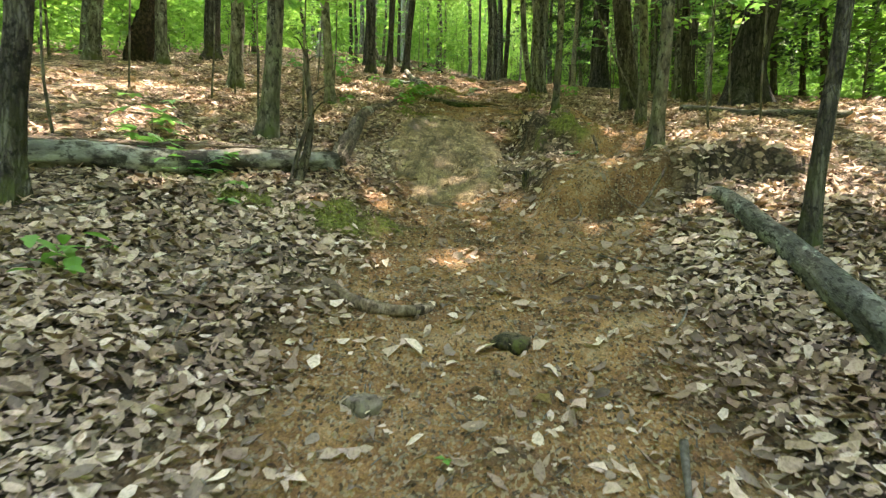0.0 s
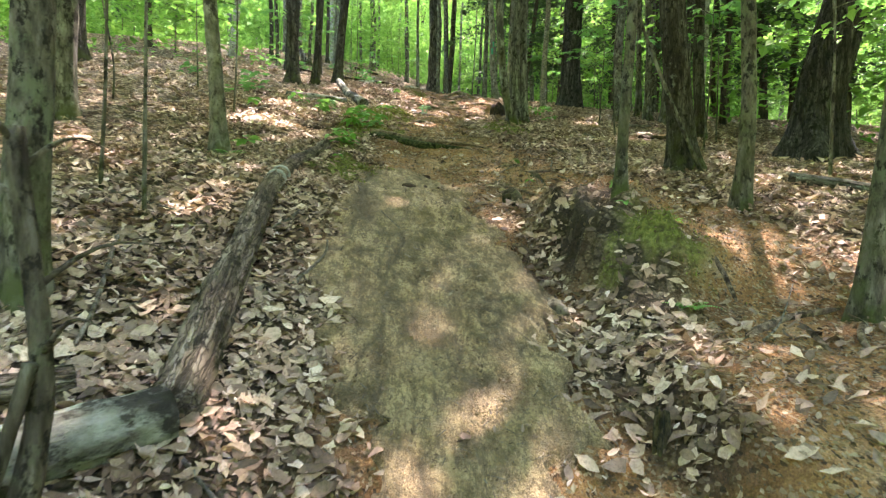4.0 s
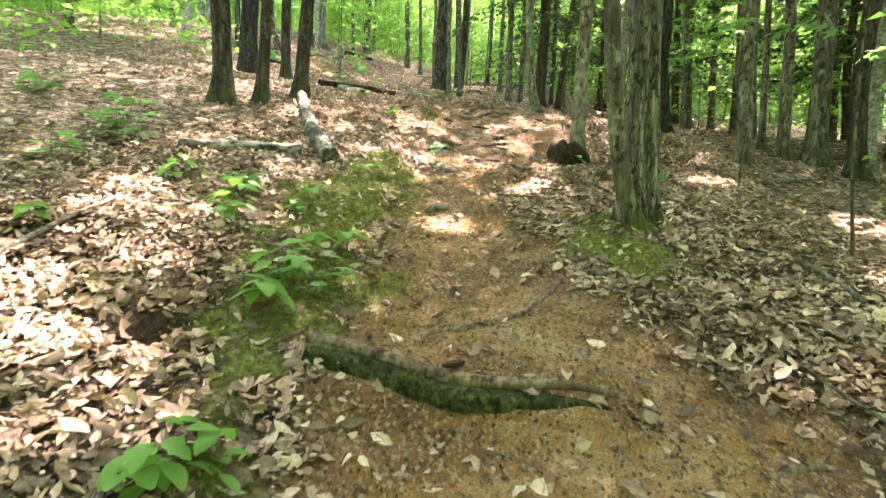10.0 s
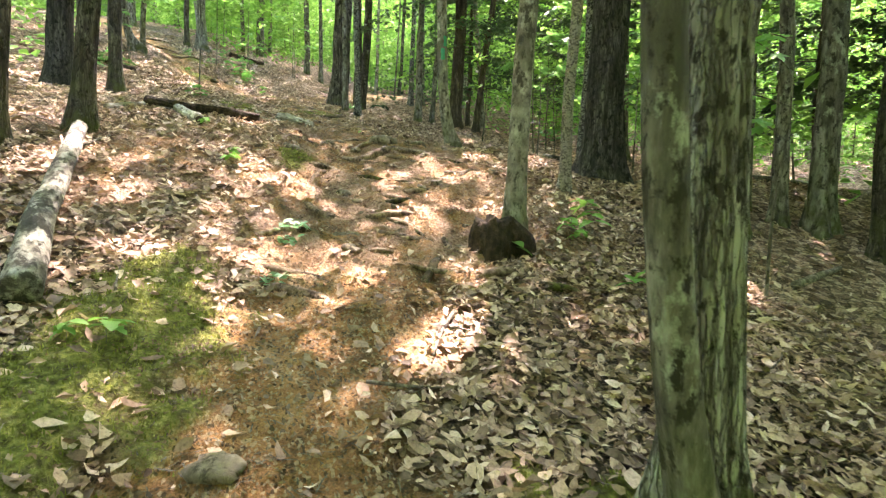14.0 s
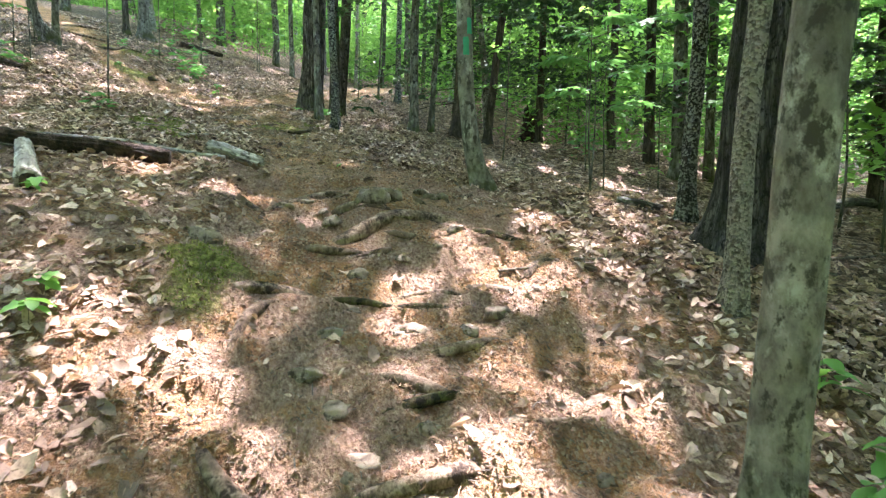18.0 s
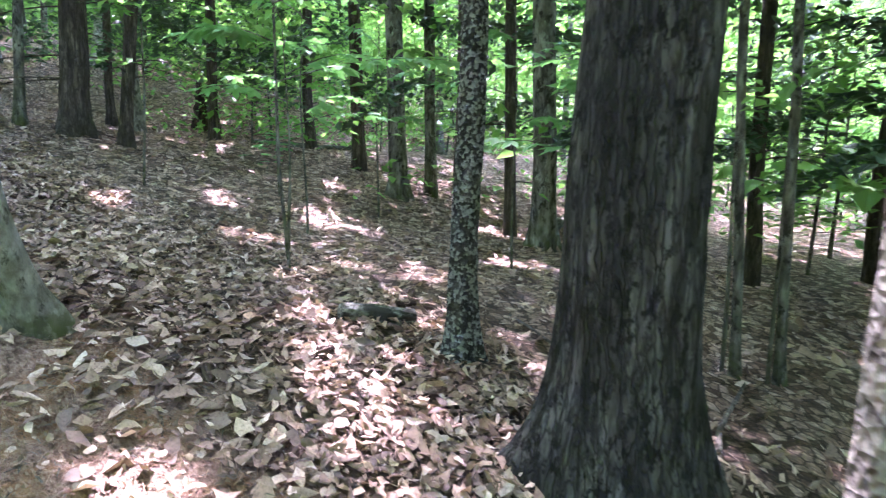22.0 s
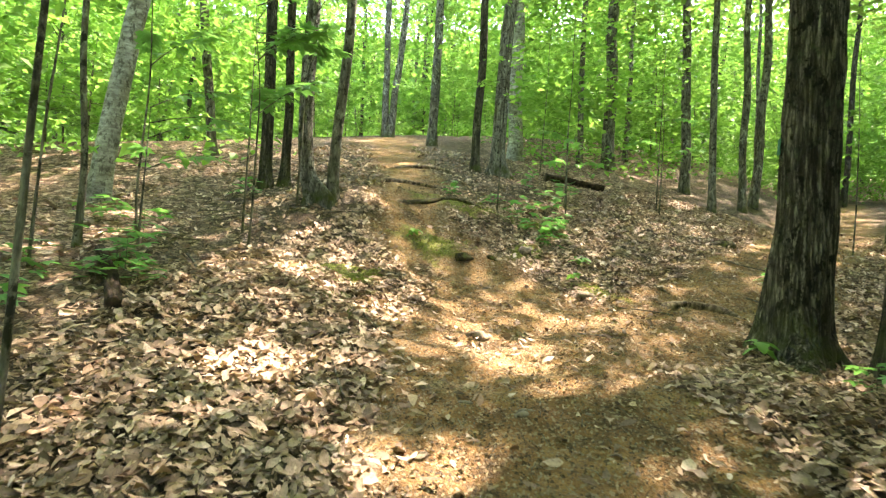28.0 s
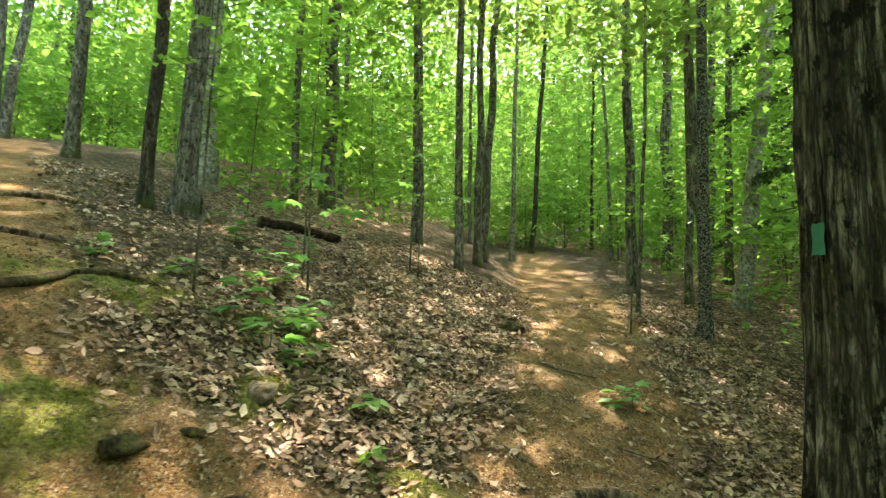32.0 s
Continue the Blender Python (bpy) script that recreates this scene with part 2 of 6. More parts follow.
def attribute(nt, name):
    node = nt.nodes.new("ShaderNodeAttribute")
    node.attribute_name = name
    return node.outputs["Fac"]


def island(nt):
    return nt.nodes.new("ShaderNodeNewGeometry").outputs["Random Per Island"]


def ground_material():
    m, nt, shader = material("forest_floor")
    cells = add(nt, "TexVoronoi", Scale=17.0, Randomness=1.0)
    rims = add(nt, "TexVoronoi", Scale=17.0, Randomness=1.0)
    rims.feature = "DISTANCE_TO_EDGE"
    warped = blend(nt, .12, coords(nt), add(nt, "TexNoise", Scale=6.0, Detail=3.0).outputs["Color"])
    nt.links.new(warped, cells.inputs["Vector"])
    nt.links.new(warped, rims.inputs["Vector"])
    tone = add(nt, "SeparateColor", Color=cells.outputs["Color"]).outputs[0]
    litter = ramp(nt, tone, (0, (.03, .02, .013)), (.35, (.075, .05, .032)), (.65, (.15, .108, .07)), (1, (.3, .235, .165)))
    litter = blend(nt, ramp(nt, rims.outputs["Distance"], (.0, (0, 0, 0)), (.16, (1, 1, 1))), (.018, .012, .008), litter)
    litter = blend(nt, ramp(nt, grain(nt, 1.3), (.3, (0, 0, 0)), (.8, (.7, .7, .7))), litter, (.055, .036, .022))
    cover = ramp(nt, tone, (0, (.055, .032, .02)), (.3, (.16, .097, .063)), (.65, (.32, .215, .148)), (1, (.5, .365, .275)))
    cover = blend(nt, ramp(nt, rims.outputs["Distance"], (.0, (0, 0, 0)), (.12, (1, 1, 1))), (.045, .028, .018), cover)
    litter = blend(nt, attribute(nt, "strewn"), litter, cover)
    bits = add(nt, "TexVoronoi", Scale=95.0, Randomness=1.0)
    nt.links.new(blend(nt, .05, coords(nt, (1, .55, 1)), add(nt, "TexNoise", Scale=24.0, Detail=2.0).outputs["Color"]), bits.inputs["Vector"])
    chip = add(nt, "SeparateColor", Color=bits.outputs["Color"]).outputs[0]
    dirt = ramp(nt, grain(nt, 2.1, 9, None, .68), (.34, (.095, .054, .028)), (.45, (.218, .106, .043)), (.56, (.32, .163, .069)), (.7, (.41, .27, .155)))
    dirt = blend(nt, 1.0, dirt, ramp(nt, grain(nt, 110, 4, None, .75), (.3, (.45, .45, .45)), (.5, (1, 1, 1)), (.72, (1.65, 1.6, 1.5))), "MULTIPLY")
    dirt = blend(nt, ramp(nt, grain(nt, 11, 8, None, .72), (.36, (.85, .85, .85)), (.45, (0, 0, 0))), dirt, (.05, .031, .018))
    dirt = blend(nt, ramp(nt, chip, (.8, (0, 0, 0)), (.88, (.75, .75, .75))), dirt, (.38, .27, .165))
    dirt = blend(nt, ramp(nt, chip, (.07, (.8, .8, .8)), (.1, (0, 0, 0))), dirt, (.04, .026, .016))
    dull = blend(nt, 1.0, dirt, (.86, .94, .98), "MULTIPLY")
    dirt = blend(nt, attribute(nt, "dun"), dirt, dull)
    moss = ramp(nt, grain(nt, 30, 6), (.34, (.06, .055, .018)), (.5, (.135, .145, .032)), (.68, (.27, .27, .07)))
    litter = blend(nt, .6, litter, blend(nt, 1.0, litter, ramp(nt, chip, (0, (.3, .3, .3)), (.6, (.9, .9, .9)), (1, (1.9, 1.8, 1.7))), "MULTIPLY"))
    needles = ramp(nt, grain(nt, 60, 6, coords(nt, (1, .4, 1)), .7), (.34, (.085, .05, .034)), (.5, (.24, .15, .105)), (.66, (.42, .3, .225)))
    needles = blend(nt, ramp(nt, grain(nt, 2.7, 7, None, .65), (.46, (0, 0, 0)), (.56, (.8, .8, .8))), needles, dirt)
    colour = blend(nt, attribute(nt, "slab"), blend(nt, attribute(nt, "trail"), litter, dirt), dirt)
    colour = blend(nt, attribute(nt, "needle"), colour, needles)
    colour = blend(nt, attribute(nt, "moss"), colour, moss)
    # Near-black colour puts the shade of the hollows into the floor.
    colour = blend(nt, attribute(nt, "hollow_shade"), colour, ramp(nt, grain(nt, 40, 5), (.35, (.012, .008, .005)), (.65, (.06, .038, .022))))
    nt.links.new(colour, shader.inputs["Base Color"])
    shader.inputs["Roughness"].default_value = .93
    shader.inputs["Specular IOR Level"].default_value = .25
    rise = blend(nt, .4, grain(nt, 14, 9, None, .68), grain(nt, 90, 4))
    relief(nt, shader, rise, 1.0, .07)
    return m


def bark_material(name, dark, mid, pale, stretch=.18, scale=14, lichen=None, lichen_at=.62, rough=.9, deep=.02, moss=0.0, patch=3.0, crack=0.0, flakes=0.0, where=""):
    """Bark: ridges, furrows (crack), scales of lichen (flakes), blotches, moss at the foot."""
    m, nt, shader = material(name)

    def place_of(size):
        if not where:
            return coords(nt, size)
        node = nt.nodes.new("ShaderNodeAttribute")
        node.attribute_name = where
        mapping = add(nt, "Mapping", Vector=node.outputs["Vector"])
        mapping.inputs["Scale"].default_value = size
        return mapping.outputs[0]

    ridge = grain(nt, scale, 7, place_of((1, 1, stretch)), .68)
    colour = ramp(nt, ridge, (.38, dark), (.5, mid), (.62, pale))
    colour = blend(nt, ramp(nt, grain(nt, 2.6, 5, place_of((1, 1, .6)), .65), (.42, (0, 0, 0)), (.62, (.75, .75, .75))), colour, tuple(.5 * c for c in mid))
    rise = ridge
    if crack:
        bent = blend(nt, .05, place_of((1, 1, stretch * .65)), add(nt, "TexNoise", Scale=28.0, Detail=4.0, Vector=place_of((1, 1, .35))).outputs["Color"])
        cells = add(nt, "TexVoronoi", Scale=crack * 1.7)
        cells.feature = "DISTANCE_TO_EDGE"
        nt.links.new(bent, cells.inputs["Vector"])
        edge = ramp(nt, cells.outputs["Distance"], (.0, (.25, .25, .25)), (.16, (1, 1, 1)))
        colour = blend(nt, edge, tuple(.8 * c for c in dark), colour)
        rise = blend(nt, .6, ridge, edge)
    if flakes:
        cells = add(nt, "TexVoronoi", Scale=flakes, Randomness=1.0)
        nt.links.new(blend(nt, .014, place_of((1, 1, 1.05)), add(nt, "TexNoise", Scale=50.0, Detail=2.0, Vector=place_of((1, 1, 1))).outputs["Color"]), cells.inputs["Vector"])
        tone = add(nt, "SeparateColor", Color=cells.outputs["Color"]).outputs[0]
        chosen = blend(nt, .5, tone, grain(nt, 70, 5, place_of((1, 1, .6)), .7))
        colour = blend(nt, ramp(nt, chosen, (lichen_at - .07, (0, 0, 0)), (lichen_at + .03, (1, 1, 1))), colour, lichen)
        rise = blend(nt, .5, rise, cells.outputs["Distance"])
    elif lichen:
        spots = grain(nt, patch, 7, place_of((1, 1, .7)), .75)
        colour = blend(nt, ramp(nt, spots, (lichen_at - .05, (0, 0, 0)), (lichen_at + .03, (1, 1, 1))), colour, lichen)
        colour = blend(nt, ramp(nt, grain(nt, patch * 4, 5, place_of((1, 1, .6)), .7), (.4, (1, 1, 1)), (.48, (0, 0, 0))), colour, tuple(.6 * c for c in dark))
    if moss:
        low = add(nt, "SeparateXYZ", Vector=add(nt, "TexCoord").outputs["Object"]).outputs[2]
        fade = add(nt, "MapRange", Value=low)
        fade.inputs["From Min"].default_value, fade.inputs["From Max"].default_value = moss, 0.0
        part_moss = blend(nt, ramp(nt, grain(nt, 6, 6), (.42, (0, 0, 0)), (.58, (1, 1, 1))), (0, 0, 0), fade.outputs[0])
        colour = blend(nt, part_moss, colour, (.06, .065, .022))
    nt.links.new(colour, shader.inputs["Base Color"])
    shader.inputs["Roughness"].default_value = rough
    shader.inputs["Specular IOR Level"].default_value = .2
    relief(nt, shader, rise, 1.0, deep)
    return m


def leaf_material(name, *stops, through=.45, rough=.55, mottle=0.0):
    """Thin leaves: each leaf has its own tone, and light comes through."""
    m, nt, shader = material(name)
    colour = ramp(nt, island(nt), *stops)
    colour = blend(nt, .25, colour, ramp(nt, grain(nt, 1.1, 2), (.35, stops[0][1]), (.65, stops[-1][1])))
    if mottle:
        spots = ramp(nt, grain(nt, 75, 5, None, .7), (.3, (1 - mottle,) * 3), (.5, (1, 1, 1)), (.7, (1 + .5 * mottle,) * 3))
        colour = blend(nt, 1.0, colour, spots, "MULTIPLY")
    nt.links.new(colour, shader.inputs["Base Color"])
    shader.inputs["Roughness"].default_value = rough
    shader.inputs["Specular IOR Level"].default_value = .3
    thin = add(nt, "BsdfTranslucent")
    nt.links.new(blend(nt, .6, colour, (.9, 1.0, .5), "MULTIPLY"), thin.inputs[0])
    both = add(nt, "MixShader", Fac=through)
    nt.links.new(shader.outputs[0], both.inputs[1])
    nt.links.new(thin.outputs[0], both.inputs[2])
    nt.links.new(both.outputs[0], nt.nodes["Material Output"].inputs[0])
    return m


M = {
    "ground": ground_material(),
    "beech": bark_material("beech_bark", (.08, .07, .052), (.178, .158, .125), (.275, .25, .205), .6, 13, (.34, .32, .27), .6, .8, .008, .35, 4.0),
    "maple": bark_material("maple_bark", (.06, .053, .045), (.23, .212, .18), (.4, .385, .34), .12, 20, (.36, .365, .31), .64, .92, .03, .25, 5.0, 26),
    "dark": bark_material("dark_bark", (.025, .02, .016), (.075, .062, .048), (.16, .14, .115), .15, 17, (.2, .2, .16), .64, .92, .02, .6, 5.0, 24),
    "pine": bark_material("pine_bark", (.02, .0175, .016), (.06, .053, .048), (.13, .117, .106), .14, 16, (.14, .135, .125), .7, .93, .03, 0, 5.0, 20),
    "hemlock": bark_material("hemlock_bark", (.03, .022, .017), (.085, .064, .048), (.16, .125, .095), .16, 17, None, .6, .93, .02, 0, 3, 22),
    "grey": bark_material("grey_bark", (.04, .034, .027), (.12, .108, .085), (.25, .232, .19), .25, 16, (.27, .285, .225), .6, .9, .018, .5, 4.0),
    "mossy": bark_material("mossy_bark", (.03, .025, .018), (.095, .08, .058), (.2, .178, .138), .3, 16, (.12, .125, .075), .56, .9, .012, .7, 5.0),
    "spotted": bark_material("cherry_bark", (.012, .011, .01), (.03, .027, .025), (.07, .063, .056), .5, 22, (.19, .185, .16), .58, .9, .025, 0, 7.0, 0, 62),
    "flaky": bark_material("flaky_bark", (.05, .04, .032), (.13, .112, .09), (.24, .215, .18), .5, 26, (.24, .21, .17), .52, .92, .03, 0, 9.0, 0, 62),
    "birch": bark_material("birch_bark", (.16, .14, .12), (.34, .32, .28), (.52, .5, .45), 2.5, 9, (.07, .06, .05), .6, .75, .008, 0, 5.0),
    "marked": bark_material("old_maple_bark", (.02, .016, .013), (.085, .073, .058), (.29, .265, .22), .09, 30, (.06, .075, .045), .62, .92, .04, .5, 2.0, 15),
    "wood": bark_material("weathered_wood", (.05, .036, .026), (.17, .125, .09), (.33, .265, .21), .06, 26, (.07, .05, .036), .6, .9, .02, 0, 4, 30, where="bark"),
    "silver": bark_material("barkless_wood", (.14, .115, .09), (.34, .3, .25), (.55, .5, .43), .06, 22, (.1, .075, .055), .64, .85, .012, 0, 4, where="bark"),
    "birch_log": bark_material("birch_log_bark", (.07, .06, .048), (.22, .205, .17), (.42, .4, .345), .5, 12, (.03, .026, .022), .54, .9, .02, 0, 5.0, where="bark"),
    "lichen_log": bark_material("lichen_log_bark", (.035, .031, .024), (.1, .094, .075), (.2, .195, .16), .4, 16, (.27, .29, .22), .62, .92, .02, 0, 9.0, where="bark"),
    "rot": bark_material("rotten_wood", (.012, .008, .006), (.04, .026, .018), (.1, .064, .043), .8, 16, None, .6, .95, .04),
    "leaf": leaf_material("maple_leaf", (0, (.09, .2, .042)), (.5, (.165, .335, .08)), (1, (.28, .48, .14)), through=.55),
    "leaf_high": leaf_material("canopy_leaf", (0, (.105, .18, .05)), (.5, (.175, .275, .085)), (1, (.27, .39, .135)), through=.6),
    "fir": leaf_material("hemlock_needle", (0, (.022, .05, .024)), (1, (.075, .13, .062)), through=.3),
    "litter": leaf_material("dead_leaf", (0, (.045, .024, .014)), (.25, (.125, .07, .043)), (.52, (.27, .163, .109)), (.8, (.48, .32, .228)), (1, (.68, .51, .4)), through=.14, rough=.7, mottle=.5),
}


# ---- mesh helpers ----
def mesh_of(name, verts, faces, mat, smooth=True):
    """A mesh from an array of points and one of faces with equally many corners."""
    verts, faces = np.ascontiguousarray(verts, np.float32), np.ascontiguousarray(faces, np.int32)
    me = bpy.data.meshes.new(name)
    me.vertices.add(len(verts))
    me.vertices.foreach_set("co", verts.ravel())
    me.loops.add(faces.size)
    me.loops.foreach_set("vertex_index", faces.ravel())
    me.polygons.add(len(faces))
    me.polygons.foreach_set("loop_start", np.arange(len(faces), dtype=np.int32) * faces.shape[1])
    me.polygons.foreach_set("loop_total", np.full(len(faces), faces.shape[1], np.int32))
    me.update(calc_edges=True)
    me.polygons.foreach_set("use_smooth", np.full(len(faces), smooth))
    me.materials.append(mat)
    return me


def part(name, me, parent, label=""):
    ob = new(name, me)
    ob.parent = parent
    return tagged(ob, label)


def joined(pieces):
    """One set of points and faces from several."""
    verts, faces, n = [], [], 0
    for v, f in pieces:
        verts.append(v)
        faces.append(np.asarray(f) + n)
        n += len(v)
    return np.concatenate(verts), np.concatenate(faces)


def tube(points, radii, sides=8, wobble=0.0, k=0, cap=True, lobes=0.0, detail=3.0, furrow=0.0):
    """A closed tube along points, in quads; wobble roughens it."""
    points, radii = np.asarray(points, float), np.asarray(radii, float)
    ahead = np.gradient(points, axis=0)
    ahead /= np.linalg.norm(ahead, axis=1)[:, None] + 1e-9
    ref = np.where(np.abs(ahead[:, 2:3]) > .8, (1.0, 0, 0), (0, 0, 1.0))
    u = np.cross(ref, ahead)
    u /= np.linalg.norm(u, axis=1)[:, None] + 1e-9
    v = np.cross(ahead, u)
    a = np.arange(sides) * 2 * np.pi / sides
    along = np.concatenate([[0], np.cumsum(np.linalg.norm(np.diff(points, axis=0), axis=1))])
    ca, sa = np.cos(a)[None], np.sin(a)[None]
    r = radii[:, None] * (1 + wobble * (vnoise(ca * detail + 20, along[:, None] * detail * 1.2 + sa * detail, k) - .5) * 2)
    if furrow:
        n1 = vnoise(ca * 5 + along[:, None] * .5 + 40, sa * 5 - along[:, None] * .4 + 40, k)
        n2 = vnoise(ca * 9 - along[:, None] * .9 + 40, sa * 9 + along[:, None] * .7 + 40, k + 3)
        r = r * (1 + furrow * (np.abs(2 * n1 - 1) + .6 * np.abs(2 * n2 - 1) - .7))
    if lobes:
        r = r + lobes * np.exp(-np.maximum(along[:, None] - .25, 0) / .22) * radii[0] * np.maximum(0, np.cos(a * 4 + k) * .6 + np.cos(a * 3 + 2.1 * k) * .5 + .25)
    ring = points[:, None] + r[..., None] * (ca[..., None] * u[:, None] + sa[..., None] * v[:, None])
    n = len(points)
    i, j = np.meshgrid(np.arange(n - 1), np.arange(sides), indexing="ij")
    faces = np.stack([i * sides + j, i * sides + (j + 1) % sides, (i + 1) * sides + (j + 1) % sides, (i + 1) * sides + j], -1).reshape(-1, 4)
    verts = ring.reshape(-1, 3)
    if cap:
        ends = len(verts)
        verts = np.concatenate([verts, points[:1], points[-1:]])
        q = np.arange(0, sides, 2)
        first = np.stack([np.full(len(q), ends), (q + 2) % sides, (q + 1) % sides, q], -1)
        last = (n - 1) * sides + np.stack([q, (q + 1) % sides, (q + 2) % sides, q], -1)
        last[:, 3] = ends + 1
        faces = np.concatenate([faces, first, last])
    return verts, faces


def leaves(centres, size, flat=.35, r=rng, droop=0.0):
    """A folded four-cornered leaf at each centre, lying nearly level."""
    n = len(centres)
    yaw, tilt, roll = r.rand(n) * 2 * np.pi, r.randn(n) * flat + droop, r.randn(n) * flat
    s = size * (.65 + .7 * r.rand(n))
    ax = np.stack([np.cos(yaw) * np.cos(tilt), np.sin(yaw) * np.cos(tilt), -np.sin(tilt)], -1)
    side = np.stack([-np.sin(yaw) * np.cos(roll), np.cos(yaw) * np.cos(roll), np.sin(roll)], -1)
    up = np.cross(ax, side)
    c, s = np.asarray(centres), s[:, None]
    verts = np.stack([c - ax * s * .5, c + side * s * .34 + up * s * .1, c + ax * s * .55 - up * s * .05, c - side * s * .34 + up * s * .1], 1).reshape(-1, 3)
    base = np.arange(n)[:, None] * 4
    return verts, np.concatenate([base + (0, 1, 2), base + (0, 2, 3)])


# ---- the ground: one sheet ----
def spread(fine_a, fine_b, gap, far_a, far_b, grow=1.13):
    mid = np.arange(fine_a, fine_b, gap)
    out, back, d = [], [], gap
    x = mid[-1]
    while x < far_b:
        d *= grow
        x += d
        out.append(x)
    x, d = mid[0], gap
    while x > far_a:
        d *= grow
        x -= d
        back.append(x)
    return np.array(back[::-1] + list(mid) + out)


def build_ground():
    xs, ys = spread(-1.9, 3.3, .032, -220, 220), spread(.5, 30.2, .036, -160, 420, 1.15)
    gx, gy = np.meshgrid(xs, ys)
    x, y = gx.ravel(), gy.ravel()
    verts = np.stack([x, y, ground_z(x, y) - .035 * masks(x, y)[1]], -1)
    nx, ny = len(xs), len(ys)
    i, j = np.meshgrid(np.arange(ny - 1), np.arange(nx - 1), indexing="ij")
    faces = np.stack([i * nx + j, i * nx + j + 1, (i + 1) * nx + j + 1, (i + 1) * nx + j], -1).reshape(-1, 4)
    me = mesh_of("ground", verts, faces, M["ground"])
    for name, values in zip(("trail", "slab", "moss", "needle", "hollow_shade"), masks(x, y)):
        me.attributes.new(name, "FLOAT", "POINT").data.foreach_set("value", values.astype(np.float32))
    dun = step(18.5, 21.5, y + 1.5 * fbm(x * .8, y * .8, 31)) * (1 - .9 * step(28, 29.5, y) * step(1.0, 2.0, -x))
    me.attributes.new("dun", "FLOAT", "POINT").data.foreach_set("value", dun.astype(np.float32))
    strewn = step(1.2, 3.2, np.minimum(near_line(x, y, TRAIL), near_line(x, y, FORK)))
    me.attributes.new("strewn", "FLOAT", "POINT").data.foreach_set("value", strewn.astype(np.float32))
    tagged(new("ground", me), "sloping forest floor with a worn brown dirt trail through leaf litter", "ground", kind="structure")


build_ground()

# ---- the bedrock slab, bedded in the trail ----
def slab_material():
    m, nt, shader = material("slab_stone")
    stone = ramp(nt, grain(nt, 9, 11, coords(nt, (1, .34, 1)), .74), (.41, (.12, .078, .032)), (.48, (.3, .19, .094)), (.55, (.5, .345, .19)))
    stone = blend(nt, ramp(nt, grain(nt, 1.9, 5), (.42, (0, 0, 0)), (.62, (.55, .55, .55))), stone, (.27, .18, .09))
    stone = blend(nt, 1.0, stone, ramp(nt, grain(nt, 80, 5, None, .75), (.3, (.5, .5, .48)), (.5, (1, 1, 1)), (.7, (1.5, 1.45, 1.35))), "MULTIPLY")
    stone = blend(nt, ramp(nt, grain(nt, 5, 8, None, .7), (.6, (0, 0, 0)), (.68, (.5, .5, .5))), stone, (.17, .132, .055))
    # Dark streaks put into the colour stand in for shading of the relief.
    stone = blend(nt, ramp(nt, grain(nt, 7, 9, coords(nt, (1, .22, 1)), .7), (.46, (0, 0, 0)), (.49, (.75, .75, .75)), (.52, (0, 0, 0))), stone, (.11, .076, .036))
    stone = blend(nt, ramp(nt, grain(nt, 19, 8, coords(nt, (1, .3, 1)), .68), (.44, (0, 0, 0)), (.48, (.8, .8, .8)), (.51, (0, 0, 0))), stone, (.1, .068, .032))
    stone = blend(nt, ramp(nt, grain(nt, 34, 6, coords(nt, (1, .6, 1)), .75), (.56, (0, 0, 0)), (.64, (.35, .35, .35))), stone, (.42, .32, .19))
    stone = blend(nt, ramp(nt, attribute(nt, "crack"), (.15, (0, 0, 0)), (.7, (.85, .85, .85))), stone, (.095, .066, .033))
    nt.links.new(stone, shader.inputs["Base Color"])
    shader.inputs["Roughness"].default_value = .85
    relief(nt, shader, blend(nt, .5, grain(nt, 20, 10, coords(nt, (1, .35, 1)), .78), grain(nt, 110, 4)), 1.0, .075)
    return m


def ridged(x, y, k, sharp):
    return (1 - np.abs(2 * vnoise(x, y, k) - 1)) ** sharp


